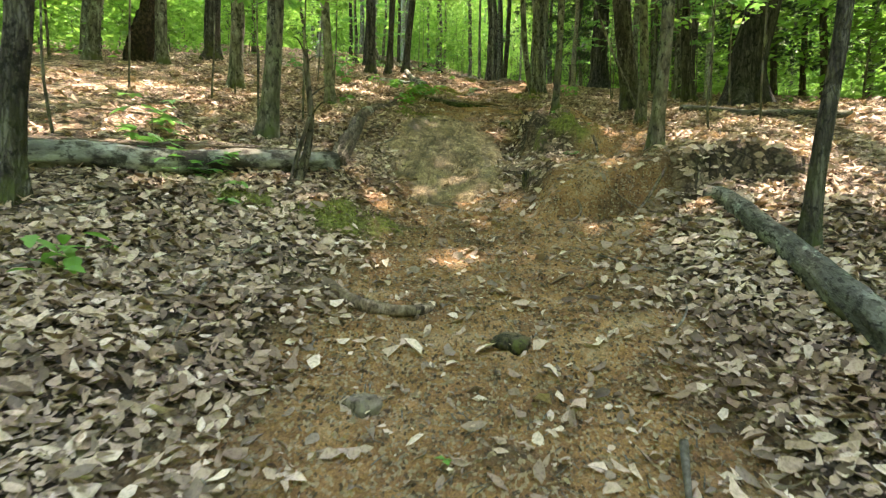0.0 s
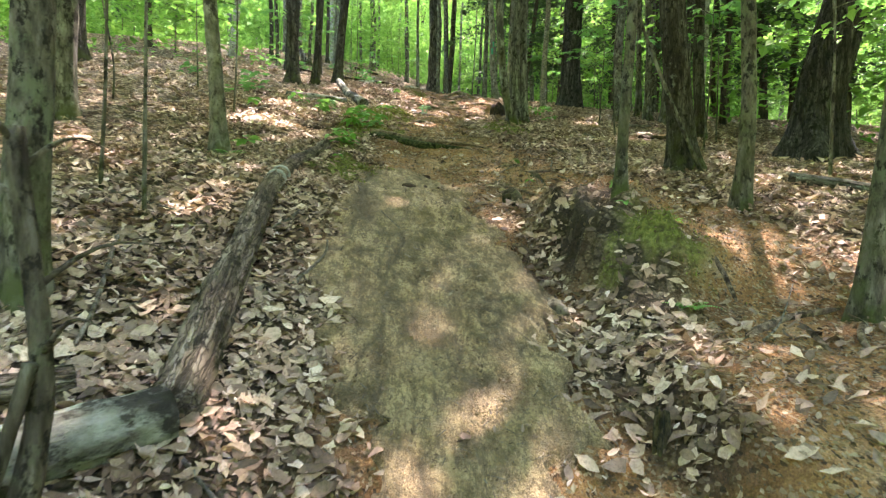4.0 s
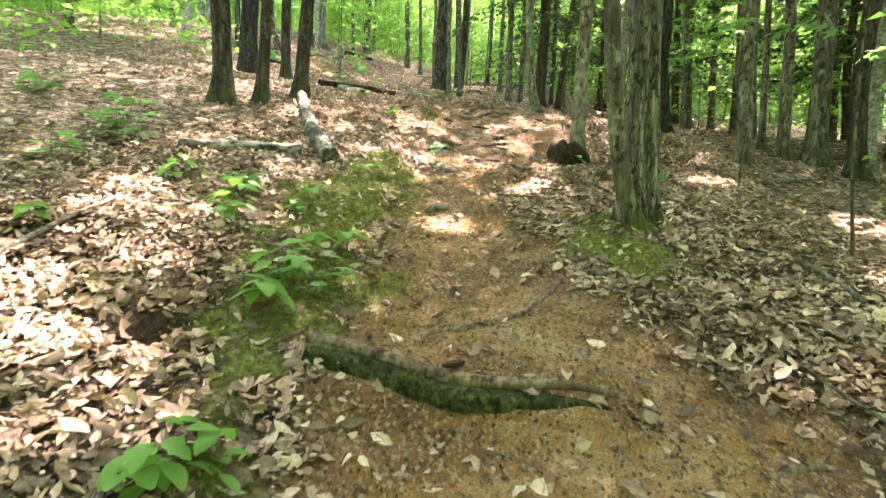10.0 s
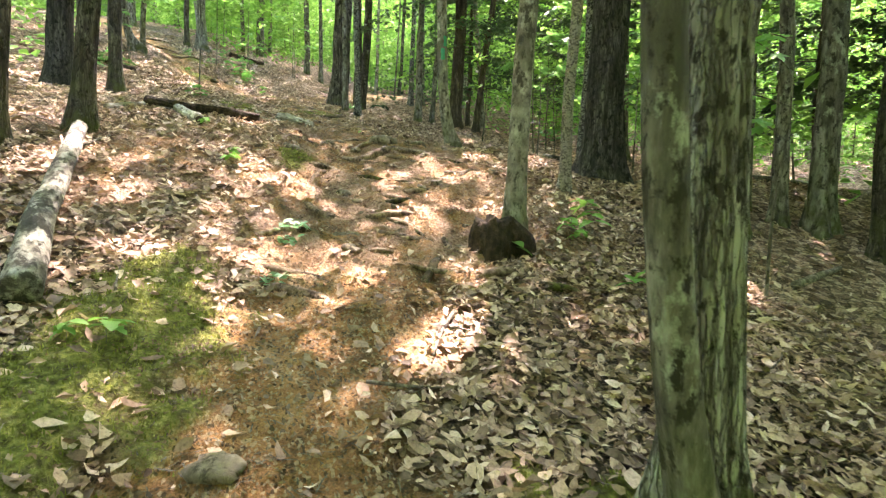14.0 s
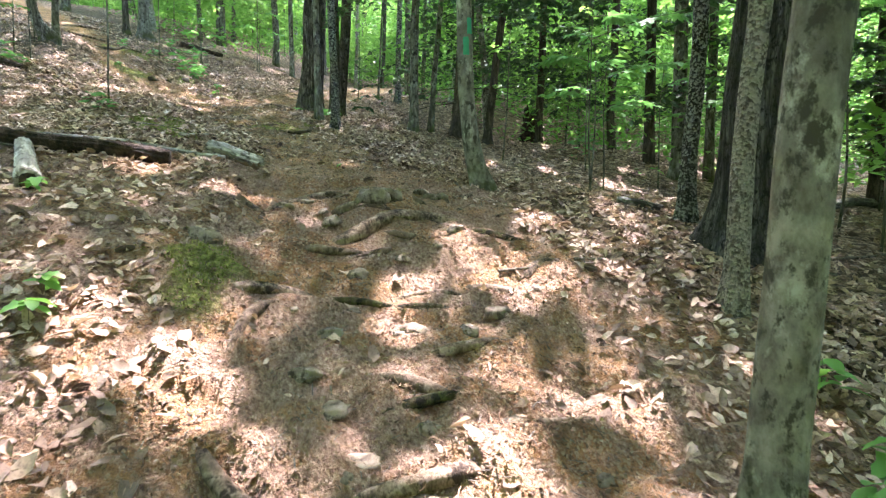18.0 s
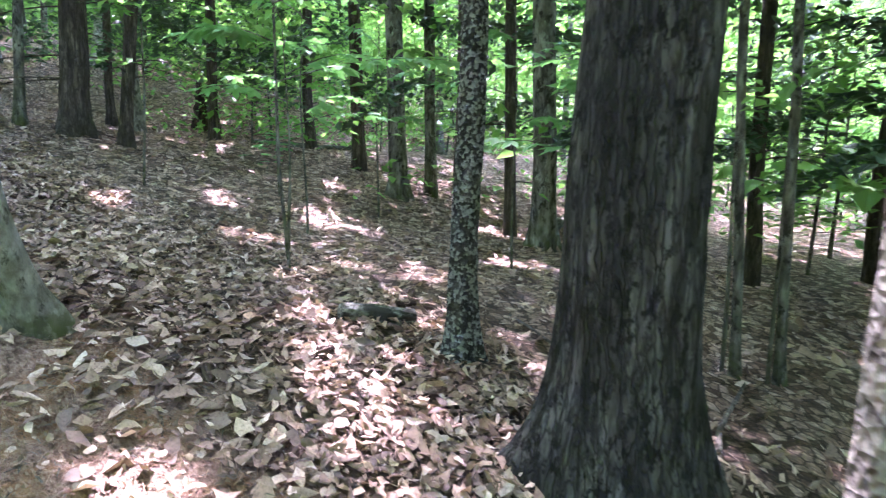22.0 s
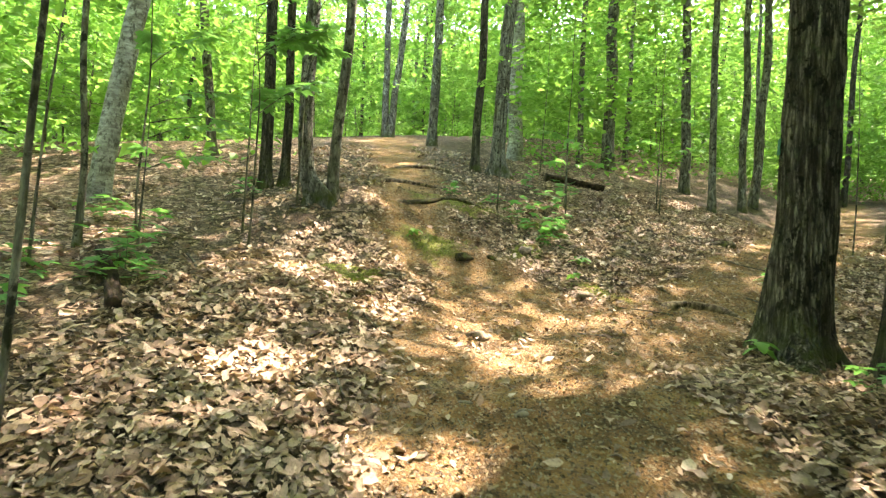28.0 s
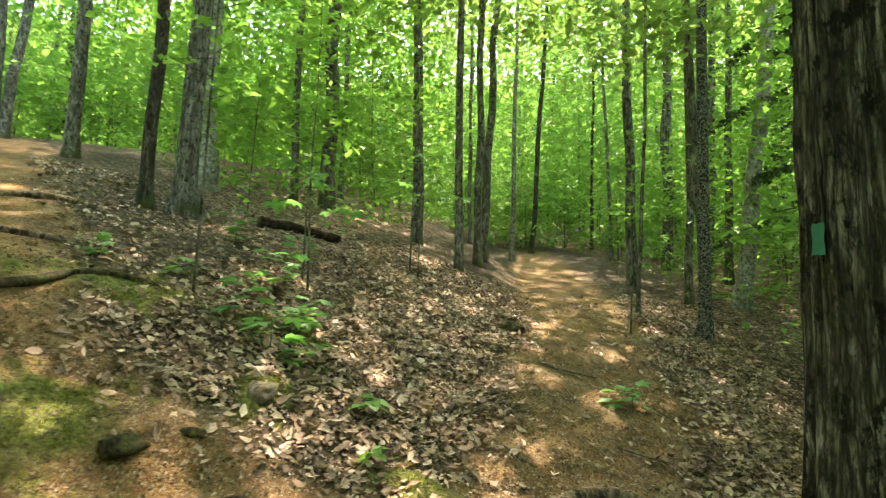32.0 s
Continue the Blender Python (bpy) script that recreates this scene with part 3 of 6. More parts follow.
def build_slab():
    xs, ys = np.arange(-.95, 1.0, .013), np.arange(4.0, 8.5, .016)
    gx, gy = np.meshgrid(xs, ys)
    x, y = gx.ravel(), gy.ravel()
    mask = masks(x, y)[1]
    warp = .5 * fbm(x * 3, y * 2, 21) + .12 * vnoise(x * 14, y * 9, 22)
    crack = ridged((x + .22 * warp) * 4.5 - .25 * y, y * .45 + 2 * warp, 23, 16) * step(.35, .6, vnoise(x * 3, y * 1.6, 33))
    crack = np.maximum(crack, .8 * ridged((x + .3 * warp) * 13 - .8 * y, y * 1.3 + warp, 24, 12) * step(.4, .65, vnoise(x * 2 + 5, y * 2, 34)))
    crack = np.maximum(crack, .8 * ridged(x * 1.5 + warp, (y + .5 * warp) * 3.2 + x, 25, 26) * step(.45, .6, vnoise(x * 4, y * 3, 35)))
    ledge = 8 * fbm(x * 2.0 + .5 * y + warp, y * .8 - .5 * x, 26)
    z = land(x, y) + .09 * (fbm(x * .8, y * .8, 2) - .5) + .05 * (fbm(x * 3.1, y * 3.1, 4) - .5) + .055 * step(.04, .5, mask) - .043
    z = z + .008 * (np.floor(ledge) + step(0, .12, ledge % 1) - 4) * mask
    z = z + mask * (-.018 * crack + .022 * (fbm(x * 20 + 4 * warp, y * 5, 27) - .5) + .018 * (fbm(x * 40, y * 24, 28) - .5))
    verts = np.stack([x, y, z], -1)
    nx, ny = len(xs), len(ys)
    i, j = np.meshgrid(np.arange(ny - 1), np.arange(nx - 1), indexing="ij")
    faces = np.stack([i * nx + j, i * nx + j + 1, (i + 1) * nx + j + 1, (i + 1) * nx + j], -1).reshape(-1, 4)
    faces = faces[(mask[faces] > .04).any(1)]
    used, faces = np.unique(faces, return_inverse=True)
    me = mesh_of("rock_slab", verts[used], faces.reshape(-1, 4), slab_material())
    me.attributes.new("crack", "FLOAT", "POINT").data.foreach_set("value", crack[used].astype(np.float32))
    tagged(new("rock_slab", me), "worn olive-brown bedrock slab with long cracks in the trail", "rock")


build_slab()

# ---- gaps in the canopy, where sunlight reaches the floor: x, y, radius ----
GAPS = [(-0.74, 1.14, 0.11), (-0.41, 2.84, 0.15), (0.08, 3.22, 0.12), (-0.57, 3.94, 0.07), (0.32, 4.01, 0.07), (2.89, 4.07, 0.58), (1.36, 4.17, 0.12), (0.16, 4.33, 0.07), (-3.21, 4.41, 0.34),
         (0.12, 4.44, 0.1), (0.31, 4.82, 0.12), (-2.98, 5.02, 0.55), (0.66, 5.45, 0.16), (0.03, 5.48, 0.12), (1.84, 5.76, 0.25), (-2.72, 6.08, 0.17), (-1.41, 6.4, 0.18), (1.12, 6.46, 0.14),
         (0.96, 6.58, 0.07), (0.66, 6.79, 0.15), (1.84, 7.12, 0.19), (-1.26, 9.04, 0.23), (-1.07, 9.1, 0.13), (-0.91, 9.27, 0.23), (-1.03, 9.56, 0.27), (-1.28, 9.64, 0.35), (-1.77, 9.72, 0.32)]
GAPS += [(-1.57, 10.1, 0.28), (-1.2, 10.33, 0.28), (-1.42, 10.41, 0.26), (-0.9, 10.79, 0.17), (-1.62, 11.19, 0.47), (0.56, 11.49, 0.27), (1.58, 12.31, 0.12), (1.32, 12.49, 0.18), (1.54, 12.68, 0.38),
         (-0.56, 13.22, 0.14), (1.07, 13.33, 0.24), (1.14, 13.57, 0.2), (1.85, 13.58, 0.17), (0.51, 14.31, 0.23), (-0.39, 14.6, 0.23), (1.75, 14.69, 0.33), (1.97, 14.95, 0.42), (2.48, 14.95, 0.21),
         (0.63, 15.11, 0.46), (1.63, 15.28, 0.11), (0.4, 15.54, 0.17), (1.66, 15.74, 0.13), (1.51, 16.03, 0.14), (2.44, 16.09, 0.43), (1.84, 16.14, 0.09), (2.21, 16.3, 0.15), (2.82, 16.47, 0.14)]
GAPS += [(2.32, 16.64, 0.18), (1.7, 16.68, 0.14), (1.39, 17.03, 0.17), (0.98, 17.29, 0.13), (5.14, 17.42, 0.17), (0.8, 17.45, 0.22), (0.27, 17.83, 0.41), (4.19, 18.05, 0.21), (0.6, 18.26, 0.23),
         (5.4, 18.43, 0.33), (2.15, 18.46, 0.11), (4.94, 18.47, 0.18), (1.88, 18.73, 0.12), (2.18, 18.73, 0.14), (5.57, 18.74, 0.25), (1.92, 19.16, 0.14), (1.57, 19.58, 0.13), (5.42, 19.67, 0.27),
         (0.13, 20.75, 0.09), (8.71, 21.17, 0.37), (0.26, 22.01, 0.14), (0.87, 22.41, 0.12), (0.17, 22.61, 0.75), (-1.12, 23.02, 0.59), (-2.27, 23.05, 0.31), (5.93, 23.07, 0.29), (-2.31, 23.84, 0.34)]
GAPS += [(-2.11, 24.29, 0.15), (0.06, 24.36, 0.75), (-0.93, 24.42, 0.42), (-1.5, 24.65, 0.22), (-1.11, 24.73, 0.19), (-1.99, 24.81, 0.51), (-3.09, 24.86, 0.18), (-0.46, 25.09, 0.45), (-1, 25.39, 0.26),
         (-0.19, 25.46, 0.26), (0.14, 25.72, 0.47), (0.87, 25.74, 0.39), (0.66, 25.9, 0.35), (-3.16, 25.92, 0.19), (-0.47, 26.05, 0.26), (0.61, 26.6, 0.2), (0.29, 26.65, 0.27), (-0.44, 27.03, 0.26),
         (-2.42, 27.14, 0.48), (-0.53, 27.17, 0.2), (-0.33, 28.21, 0.21), (-1.87, 29.18, 0.25), (4.56, 29.96, 0.45), (3.01, 29.99, 0.5), (4.28, 31.17, 0.5), (5.13, 36.51, 0.6)]
GAPS += [(3.2, 10.4, .5), (4.3, 11.9, .55), (3.7, 13.4, .5), (5.2, 10.4, .6), (3.4, 8.9, .45), (6.2, 20.5, .6), (7.2, 21.8, .7), (6.8, 18.6, .5), (5.2, 21.2, .5), (8.3, 20.0, .6),
         (-.15, 13.6, .35), (.2, 14.3, .3), (-.6, 29.6, .7), (.6, 31.2, .8), (1.6, 33.2, .9), (2.6, 31.0, .6), (-1.6, 31.0, .7), (-3.6, 26.6, .6), (-4.6, 25.4, .7), (4.9, 19.9, .5), (6.2, 23.4, .6), (4.2, 20.8, .4)]
GAPS = [(x, y, radius * (.5 if y > 21.5 else .8 if y > 8 else 1.0)) for x, y, radius in GAPS]


def sunlit(p, r):
    """Which of the points p would throw shade on a gap's patch of ground."""
    hit = np.zeros(len(p), bool)
    for x, y, radius in GAPS:
        t = (p[:, 2] - float(land(x, y))) / TO_SUN[2]
        away = np.hypot(p[:, 0] - TO_SUN[0] * t - x, p[:, 1] - TO_SUN[1] * t - y)
        hit |= away < radius * (.6 + .5 * r.rand(len(p)))
    return hit


# ---- trees ----
TREE_LABEL = {"beech": "smooth grey beech tree with lichen blotches", "maple": "furrowed grey maple tree with lichen", "dark": "slender dark-barked forest tree", "pine": "large pine with dark furrowed bark",
              "hemlock": "dark hemlock with drooping needle sprays", "grey": "slim grey-barked forest tree with green leaves", "mossy": "slender grey tree with moss on its base",
              "marked": "old furrowed maple with a small painted trail mark", "spotted": "dark cherry tree mottled with pale lichen", "flaky": "grey tree with flaking bark plates", "birch": "pale birch tree with dark marks"}


def trunk(r0, lean, height, kind, k, close=True, bow=(0, 0)):
    """Trunk points in the tree's own frame, from below ground up."""
    z = np.concatenate([np.arange(-.3, 3.5, .09 if close else .4), np.arange(3.6, height, .8)])
    sway = .07 + .3 * r0
    x = lean[0] * z + sway * (vnoise(z * .7, 0 * z, k) - vnoise(np.array([0.0]), np.array([0.0]), k)) * np.minimum(1, np.abs(z))
    y = lean[1] * z + sway * (vnoise(z * .7, 0 * z + 5, k) - vnoise(np.array([0.0]), np.array([5.0]), k)) * np.minimum(1, np.abs(z))
    x, y = x + bow[0] * (1 - np.exp(-np.maximum(z, 0) / .4)), y + bow[1] * (1 - np.exp(-np.maximum(z, 0) / .4))
    r = .92 * r0 * (1 - .6 * np.clip(z, 0, None) / max(height, 16)) * (1 + (.45 * np.exp(-np.maximum(z, 0) / .3) if kind == "pine" else .32 * np.exp(-np.maximum(z, 0) / .14)))
    rough = {"maple": .04, "marked": .04, "pine": .04, "flaky": .08, "hemlock": .05, "spotted": .07}.get(kind, .05)
    return np.stack([x, y, z], -1), r, rough


def crown_points(r, wide, tall, clumps, each):
    """Leaf places: flat sprays spread through a rounded crown."""
    out = []
    for _ in range(clumps):
        a, h = r.rand() * 2 * np.pi, r.rand()
        reach = wide * (.35 + .65 * r.rand()) * math.sqrt(max(.12, 1 - (1.7 * h - .75) ** 2))
        c = np.array([math.cos(a) * reach, math.sin(a) * reach, h * tall])
        p = r.randn(each, 3) * (.55, .55, .13)
        p[:, 2] -= .12 * np.hypot(p[:, 0], p[:, 1])
        out.append(c + p)
    return np.concatenate(out)


def limb(r, wide, tall, base):
    """One bough from the trunk into the crown."""
    a, h = r.rand() * 2 * np.pi, r.rand() * .6
    s = np.linspace(0, 1, 5)[:, None]
    start = np.array(base(h))
    end = start + (math.cos(a) * wide * .8, math.sin(a) * wide * .8, tall * .3)
    return tube(start + (end - start) * s + np.array((0, 0, .35)) * np.sin(s * 3), .035 * (1.1 - s[:, 0]), 6)


AXES = {}


def bough_mesh(r, base, a, reach, x, y, z0):
    """A flat drooping spray of short needles along side twigs."""
    spots = []
    for u in np.linspace(.1, 1, 10):
        c = np.array(base) + (math.cos(a) * reach * u, math.sin(a) * reach * u, .1 * reach * u - .42 * reach * u * u)
        w = .5 * reach * (1.15 - u) + .1
        for side in (-1, 1):
            v = np.linspace(.05, 1, 12)[:, None]
            b = a + side * 1.05
            spots.append(c + np.hstack([math.cos(b) * w * v, math.sin(b) * w * v, -.28 * w * v * v]) + r.randn(12, 3) * (.03, .03, .015))
    p = np.concatenate(spots)
    p = p[~sunlit(p + (x, y, z0), r)] if len(p) else p
    if not len(p):
        p = np.array([base])
    return mesh_of("bough", *leaves(p, .12, .3, r, .2), M["fir"], False)


def build_tree(x, y, r0, lean=(0, 0), kind="grey", height=None, k=0, close=True, crown=True, bow=(0, 0)):
    r = np.random.RandomState(1000 + k)
    height = height or min(15, 7 + 45 * r0) * (.9 + .2 * r.rand())
    z0 = float(ground_z(x, y))
    root = new(kind + "_tree" if kind not in ("grey", "dark", "mossy", "flaky", "spotted", "marked") else "forest_tree")
    root.location = (x, y, z0)
    tagged(root, TREE_LABEL[kind], "tree")
    points, radii, rough = trunk(r0, lean, height, kind, k, close, bow)
    AXES[root.name] = points, radii
    sides = 72 if close and r0 > .07 and kind in ("maple", "marked", "pine", "hemlock", "dark") else 36 if close and r0 > .06 else 20 if close else 8
    part("trunk", mesh_of("trunk", *tube(points, radii, sides, rough, k, lobes=(.95 if kind == "maple" else .55) if close else .2, detail=14 if rough > .05 else 4, furrow=(.15 if kind == "marked" else .1) * (sides == 72)), M[kind]), root)
    if not crown:
        return root
    tall, wide = height * .5, 1.7 + 7 * r0
    at = lambda h: (np.interp(height * .5 + h * tall * .9, points[:, 2], points[:, 0]), np.interp(height * .5 + h * tall * .9, points[:, 2], points[:, 1]), height * .5 + h * tall * .9)
    if close:
        for _ in range(3):
            part("limb", mesh_of("limb", *limb(r, wide, tall, at), M[kind]), root)
    if kind == "hemlock":
        many, spread_out = (46, 3.3) if r0 > .15 else (28, 2.4)
        for n in range(many):
            h = 1.5 + (height - 1.8) * (n / many) ** .9
            base = [np.interp(h, points[:, 2], points[:, c]) for c in range(3)]
            tagged(part("bough", bough_mesh(r, base, n * 2.4 + r.uniform(-.4, .4), max(.4, spread_out * (1 - h / (height + 1)) * r.uniform(.7, 1.1)), x, y, z0), root, "drooping dark green needle bough"), kind="stuff")
        for n in range(14 if r0 > .15 else 7):
            h, a, reach = r.uniform(.6, 2.8), r.rand() * 6.28, r.uniform(.5, 1.3) * (1.5 if r0 > .15 else 1)
            s = np.linspace(0, 1, 6)[:, None]
            start = np.array([np.interp(h, points[:, 2], points[:, c]) for c in range(3)])
            bare = start + np.array((math.cos(a) * reach, math.sin(a) * reach, -.25 * reach)) * s + np.array((0, 0, .12)) * np.sin(s * 3)
            part("dead_branch", mesh_of("dead_branch", *tube(bare, .011 * (1.1 - s[:, 0]), 6), M["hemlock"]), root, "thin bare dead branch")
        return root
    p = crown_points(r, wide, tall * 1.05, 18, 50) + np.array(at(0)) - (0, 0, .4)
    size, mat = .19, M["leaf_high"]
    p = p[~sunlit(p + (x, y, z0), r)]
    part("crown", mesh_of("crown", *leaves(p, size, .4, r), mat, False), root)
    return root


TREES = [
    (2.07, 25.82, 0.25, 0.3, 0.0, "marked"),
    (2.35, 24.05, 0.095, 0.0, 0.0, "dark"),
    (2.62, 25.47, 0.115, 3.5, 0.0, "dark"),
    (3.69, 23.39, 0.085, 0.8, 0.0, "grey"),
    (-2.41, 2.77, 0.078, 0.4, 0.3, "dark"),
    (-1.67, 5.10, 0.085, 3.3, 0.3, "mossy"),
    (-1.65, 8.07, 0.067, -1.6, -0.4, "beech"),
    (1.96, 2.71, 0.046, 4.5, -2.8, "dark"),
    (1.97, 5.07, 0.066, 3.2, -1.7, "mossy"),
    (2.35, 6.59, 0.057, 1.0, -0.6, "mossy"),
    (2.65, 7.95, 0.136, -4.9, 2.6, "dark"),
    (1.25, 6.20, 0.036, 1.5, 0.0, "mossy"),
    (-6.58, 10.60, 0.131, 4.6, 2.7, "grey"),
    (-5.29, 10.65, 0.116, 0.4, 0.2, "grey"),
    (-3.20, 8.66, 0.113, -1.1, -0.4, "grey"),
    (-5.90, 14.67, 0.216, 1.6, 0.6, "dark"),
    (-1.89, 15.00, 0.128, -0.6, -0.1, "dark"),
    (-1.46, 15.21, 0.080, 2.5, 0.5, "dark"),
    (-1.06, 15.81, 0.099, 6.5, 0.8, "dark"),
    (-2.63, 20.34, 0.194, 0.8, 0.2, "pine"),
    (7.82, 21.42, 0.131, -0.5, 0.4, "grey"),
    (8.60, 21.59, 0.091, -0.6, 0.6, "grey"),
    (4.56, 23.43, 0.16, 3.4, -0.9, "hemlock"),
    (5.02, 23.20, 0.08, 6.2, -1.8, "hemlock"),
    (4.06, 23.61, 0.058, 4.8, -0.9, "grey"),
    (-6.82, 29.04, 0.091, -5.1, -4.4, "grey"),
    (-2.28, 34.27, 0.198, -1.1, -0.3, "birch"),
    (5.82, 32.10, 0.082, -1.1, 0.3, "grey"),
    (-0.24, 36.25, 0.181, 0.2, 0.0, "grey"),
    (-0.89, 35.57, 0.085, -0.3, -0.0, "grey"),
    (6.57, 35.74, 0.139, -0.5, 0.3, "grey"),
    (9.67, 39.28, 0.183, 1.0, -0.6, "grey"),
    (6.65, 33.80, 0.087, 1.0, -0.7, "grey"),
    (5.14, 31.17, 0.096, 0.8, -0.6, "spotted"),
    (7.79, 33.81, 0.177, 5.3, -4.1, "birch"),
    (9.53, 36.43, 0.111, 1.7, -1.3, "grey"),
    (4.75, 32.32, 0.036, 1.9, -1.1, "grey"),
    (4.86, 14.61, 0.101, 0.6, -0.5, "grey"),
    (5.64, 15.37, 0.051, 0.3, -0.3, "grey"),
    (5.70, 14.96, 0.083, -1.5, 1.3, "grey"),
    (6.04, 14.80, 0.138, 1.9, -1.7, "grey"),
    (6.09, 14.14, 0.114, 0.5, -0.5, "dark"),
    (6.72, 14.61, 0.076, 0.6, -0.6, "birch"),
    (7.64, 14.34, 0.070, 1.9, -2.5, "dark"),
    (5.00, 11.67, 0.094, -1.6, 2.4, "dark"),
    (-1.85, 20.29, 0.107, 1.2, 0.3, "dark"),
    (6.00, 16.49, 0.029, -0.6, 2.0, "grey"),
    (6.17, 16.31, 0.029, -0.3, 1.1, "grey"),
    (7.82, 19.07, 0.138, -0.5, 0.8, "grey"),
    (-3.58, 23.92, 0.030, -0.7, -0.9, "grey"),
    (15.04, 20.51, 0.123, 1.3, -3.0, "dark"),
    (2.42, 14.22, 0.085, 0.5, 0.0, "beech"),
    (4.70, 8.85, 0.270, 6.0, -3.0, "pine"),
    (4.68, 17.38, 0.074, 0.4, -0.3, "spotted"),
    (4.42, 16.39, 0.25, 2.6, -2.4, "pine"),
    (3.49, 15.515, 0.064, 0.8, -0.4, "flaky"),
    (2.14, 22.02, 0.062, -1.0, 0.0, "spotted"),
    (1.96, 22.80, 0.060, -1.5, 0.0, "grey"),
    (-2.84, 26.42, 0.100, 1.2, 0.0, "maple"),
    (-2.74, 26.52, 0.070, 2.0, 0.5, "grey"),
    (-4.32, 27.33, 0.088, -1.0, -1.0, "dark"),
    (-4.12, 27.52, 0.070, -1.0, -1.0, "dark"),
    (-5.45, 25.60, 0.140, 6.0, 3.0, "birch"),
    (-4.90, 35.30, 0.150, 0.0, 0.0, "grey"),
    (-2.00, 31.45, 0.150, 1.5, 0.0, "maple"),
    (-2.38, 31.25, 0.090, 0.0, 0.0, "dark"),
    (-8.60, 40.40, 0.160, 4.0, 0.0, "grey"),
    (-8.90, 40.60, 0.160, -3.0, 0.0, "grey"),
    (1.65, 35.70, 0.130, -1.0, 0.0, "grey"),
    (2.10, 33.70, 0.085, 0.0, 0.0, "grey"),
    (2.90, 35.50, 0.095, 0.5, 0.0, "grey"),
    (3.30, 36.70, 0.120, 3.0, 0.0, "grey"),
    (1.82, 11.33, 0.082, -0.6, 0.2, "maple"),
    (1.97, 11.42, 0.074, 0.8, 0.3, "maple"),
    (8.3, 19.9, 0.08, 0.0, 0.0, "hemlock"),
    (7.6, 15.2, 0.07, 0.0, 0.0, "hemlock"),
    (9.2, 21.6, 0.09, 0.0, 0.0, "hemlock"),
    (8.6, 17.2, 0.08, 0.5, 0.0, "hemlock"),
    (10.3, 16.5, 0.09, 0.0, 0.0, "hemlock"),
    (6.9, 24.9, 0.09, 0.5, 0.0, "hemlock"),
    (8.3, 22.9, 0.11, -0.5, 0.0, "hemlock"),
    (9.6, 26.2, 0.12, 0.0, 0.5, "hemlock"),
    (6.2, 27.6, 0.08, 1.0, 0.0, "hemlock"),
    (11.0, 20.4, 0.12, 0.0, 0.0, "hemlock"),
    (9.3, 16.2, 0.10, 0.5, 0.0, "hemlock"),
    (8.4, 12.6, 0.09, -0.5, 0.0, "hemlock"),
    (11.5, 14.2, 0.12, 0.0, 0.0, "hemlock"),
    (9.0, 33.5, 0.08, 0.0, 0.0, "hemlock"),
    (-7.8, 24.0, 0.08, 0.0, 0.0, "hemlock"),
    (3.095, 18.25, 0.082, -1.3, 0.5, "beech"),
]
FOREST = [build_tree(x, y, r0, (math.tan(radians(lx)), math.tan(radians(ly))), kind, k=k, close=-8 < x < 8 and y < 33, bow={(3.095, 18.25): (-.2, 0), (-2.84, 26.42): (-.34, 0)}.get((x, y), (0, 0))) for k, (x, y, r0, lx, ly, kind) in enumerate(TREES)]
# the thin stem that leans against the double maple
build_tree(1.76, 11.15, .062, (math.tan(radians(-2)), 0), "grey", k=180, bow=(-.16, .02))


# ---- a loose layer of countless leaves overhead, mostly unseen, added to shape the shade ----
def build_shade_canopy():
    r = np.random.RandomState(19)
    gx, gy = [v.ravel() for v in np.meshgrid(np.arange(-13, 17, .15), np.arange(-5, 50, .15))]
    gx, gy = gx + r.uniform(-.1, .1, len(gx)), gy + r.uniform(-.1, .1, len(gx))
    d = near_line(gx, gy, TRAIL)
    # Cover is set place by place to darken or brighten the ground below.
    cover = np.interp(d, [.8, 2, 4.5], [.9, .72, .4])
    speck = fbm(gx * 1.5, gy * 1.5, 15)
    cover = np.where((gy > 21) & (gy < 28) & (d < 5), np.maximum(cover, .85), np.where(gy > 28.5, cover * .6, cover)) * np.where(speck > .68, .3, 1)
    cover = np.where((gx > 2.0) & (gy > 7) & (gy < 15.5), np.minimum(cover, .15), cover)
    cover = np.where((gx > 2.0) & (gy > 2.8) & (gy < 7), np.minimum(cover, .15), np.where((gx < -1.8) & (gy > 3.5) & (gy < 8), np.minimum(cover, .3), cover))
    cover = np.where((gx < -1.6) & (gy > 23) & (gy < 31), np.minimum(cover, .5), np.where((gy > 14) & (d > 2.5), np.minimum(cover, .3), cover))
    cover = np.where((gx > -.2) & (gx < 3.2) & (gy > 12.8) & (gy < 18.4), np.minimum(cover, .45), cover)
    cover = np.where((gx < -2) & (gy > 8) & (gy < 20), np.maximum(cover, .8), cover)
    cover = np.where((gy < 3.2) | ((gy > 21) & (gy < 28) & (gx > -2.4) & (gx < 3)), .98, cover)
    for x, y, radius in GAPS:
        cover = np.where(np.hypot(gx - x, gy - y) < radius * (.75 + .5 * vnoise(gx * 5, gy * 5, 3)), .2, cover)
    keep = r.rand(len(gx)) < cover
    gx, gy = gx[keep], gy[keep]
    start = (gy < 3.0) & (np.abs(gx) < 8)
    gx, gy = np.concatenate([gx, gx[start] + .07, gx[start] - .06]), np.concatenate([gy, gy[start] + .05, gy[start] - .07])
    t = (8.5 + 4.5 * r.rand(len(gx))) / TO_SUN[2]
    p = np.stack([gx, gy, land(gx, gy)], -1) + TO_SUN * t[:, None]
    tagged(new("canopy", mesh_of("canopy", *leaves(p, .3, .3, r), M["leaf_high"], False)), "leaf layer mostly above the view, added to shade the trail and pass sun patches", "canopy", kind="stuff")


build_shade_canopy()


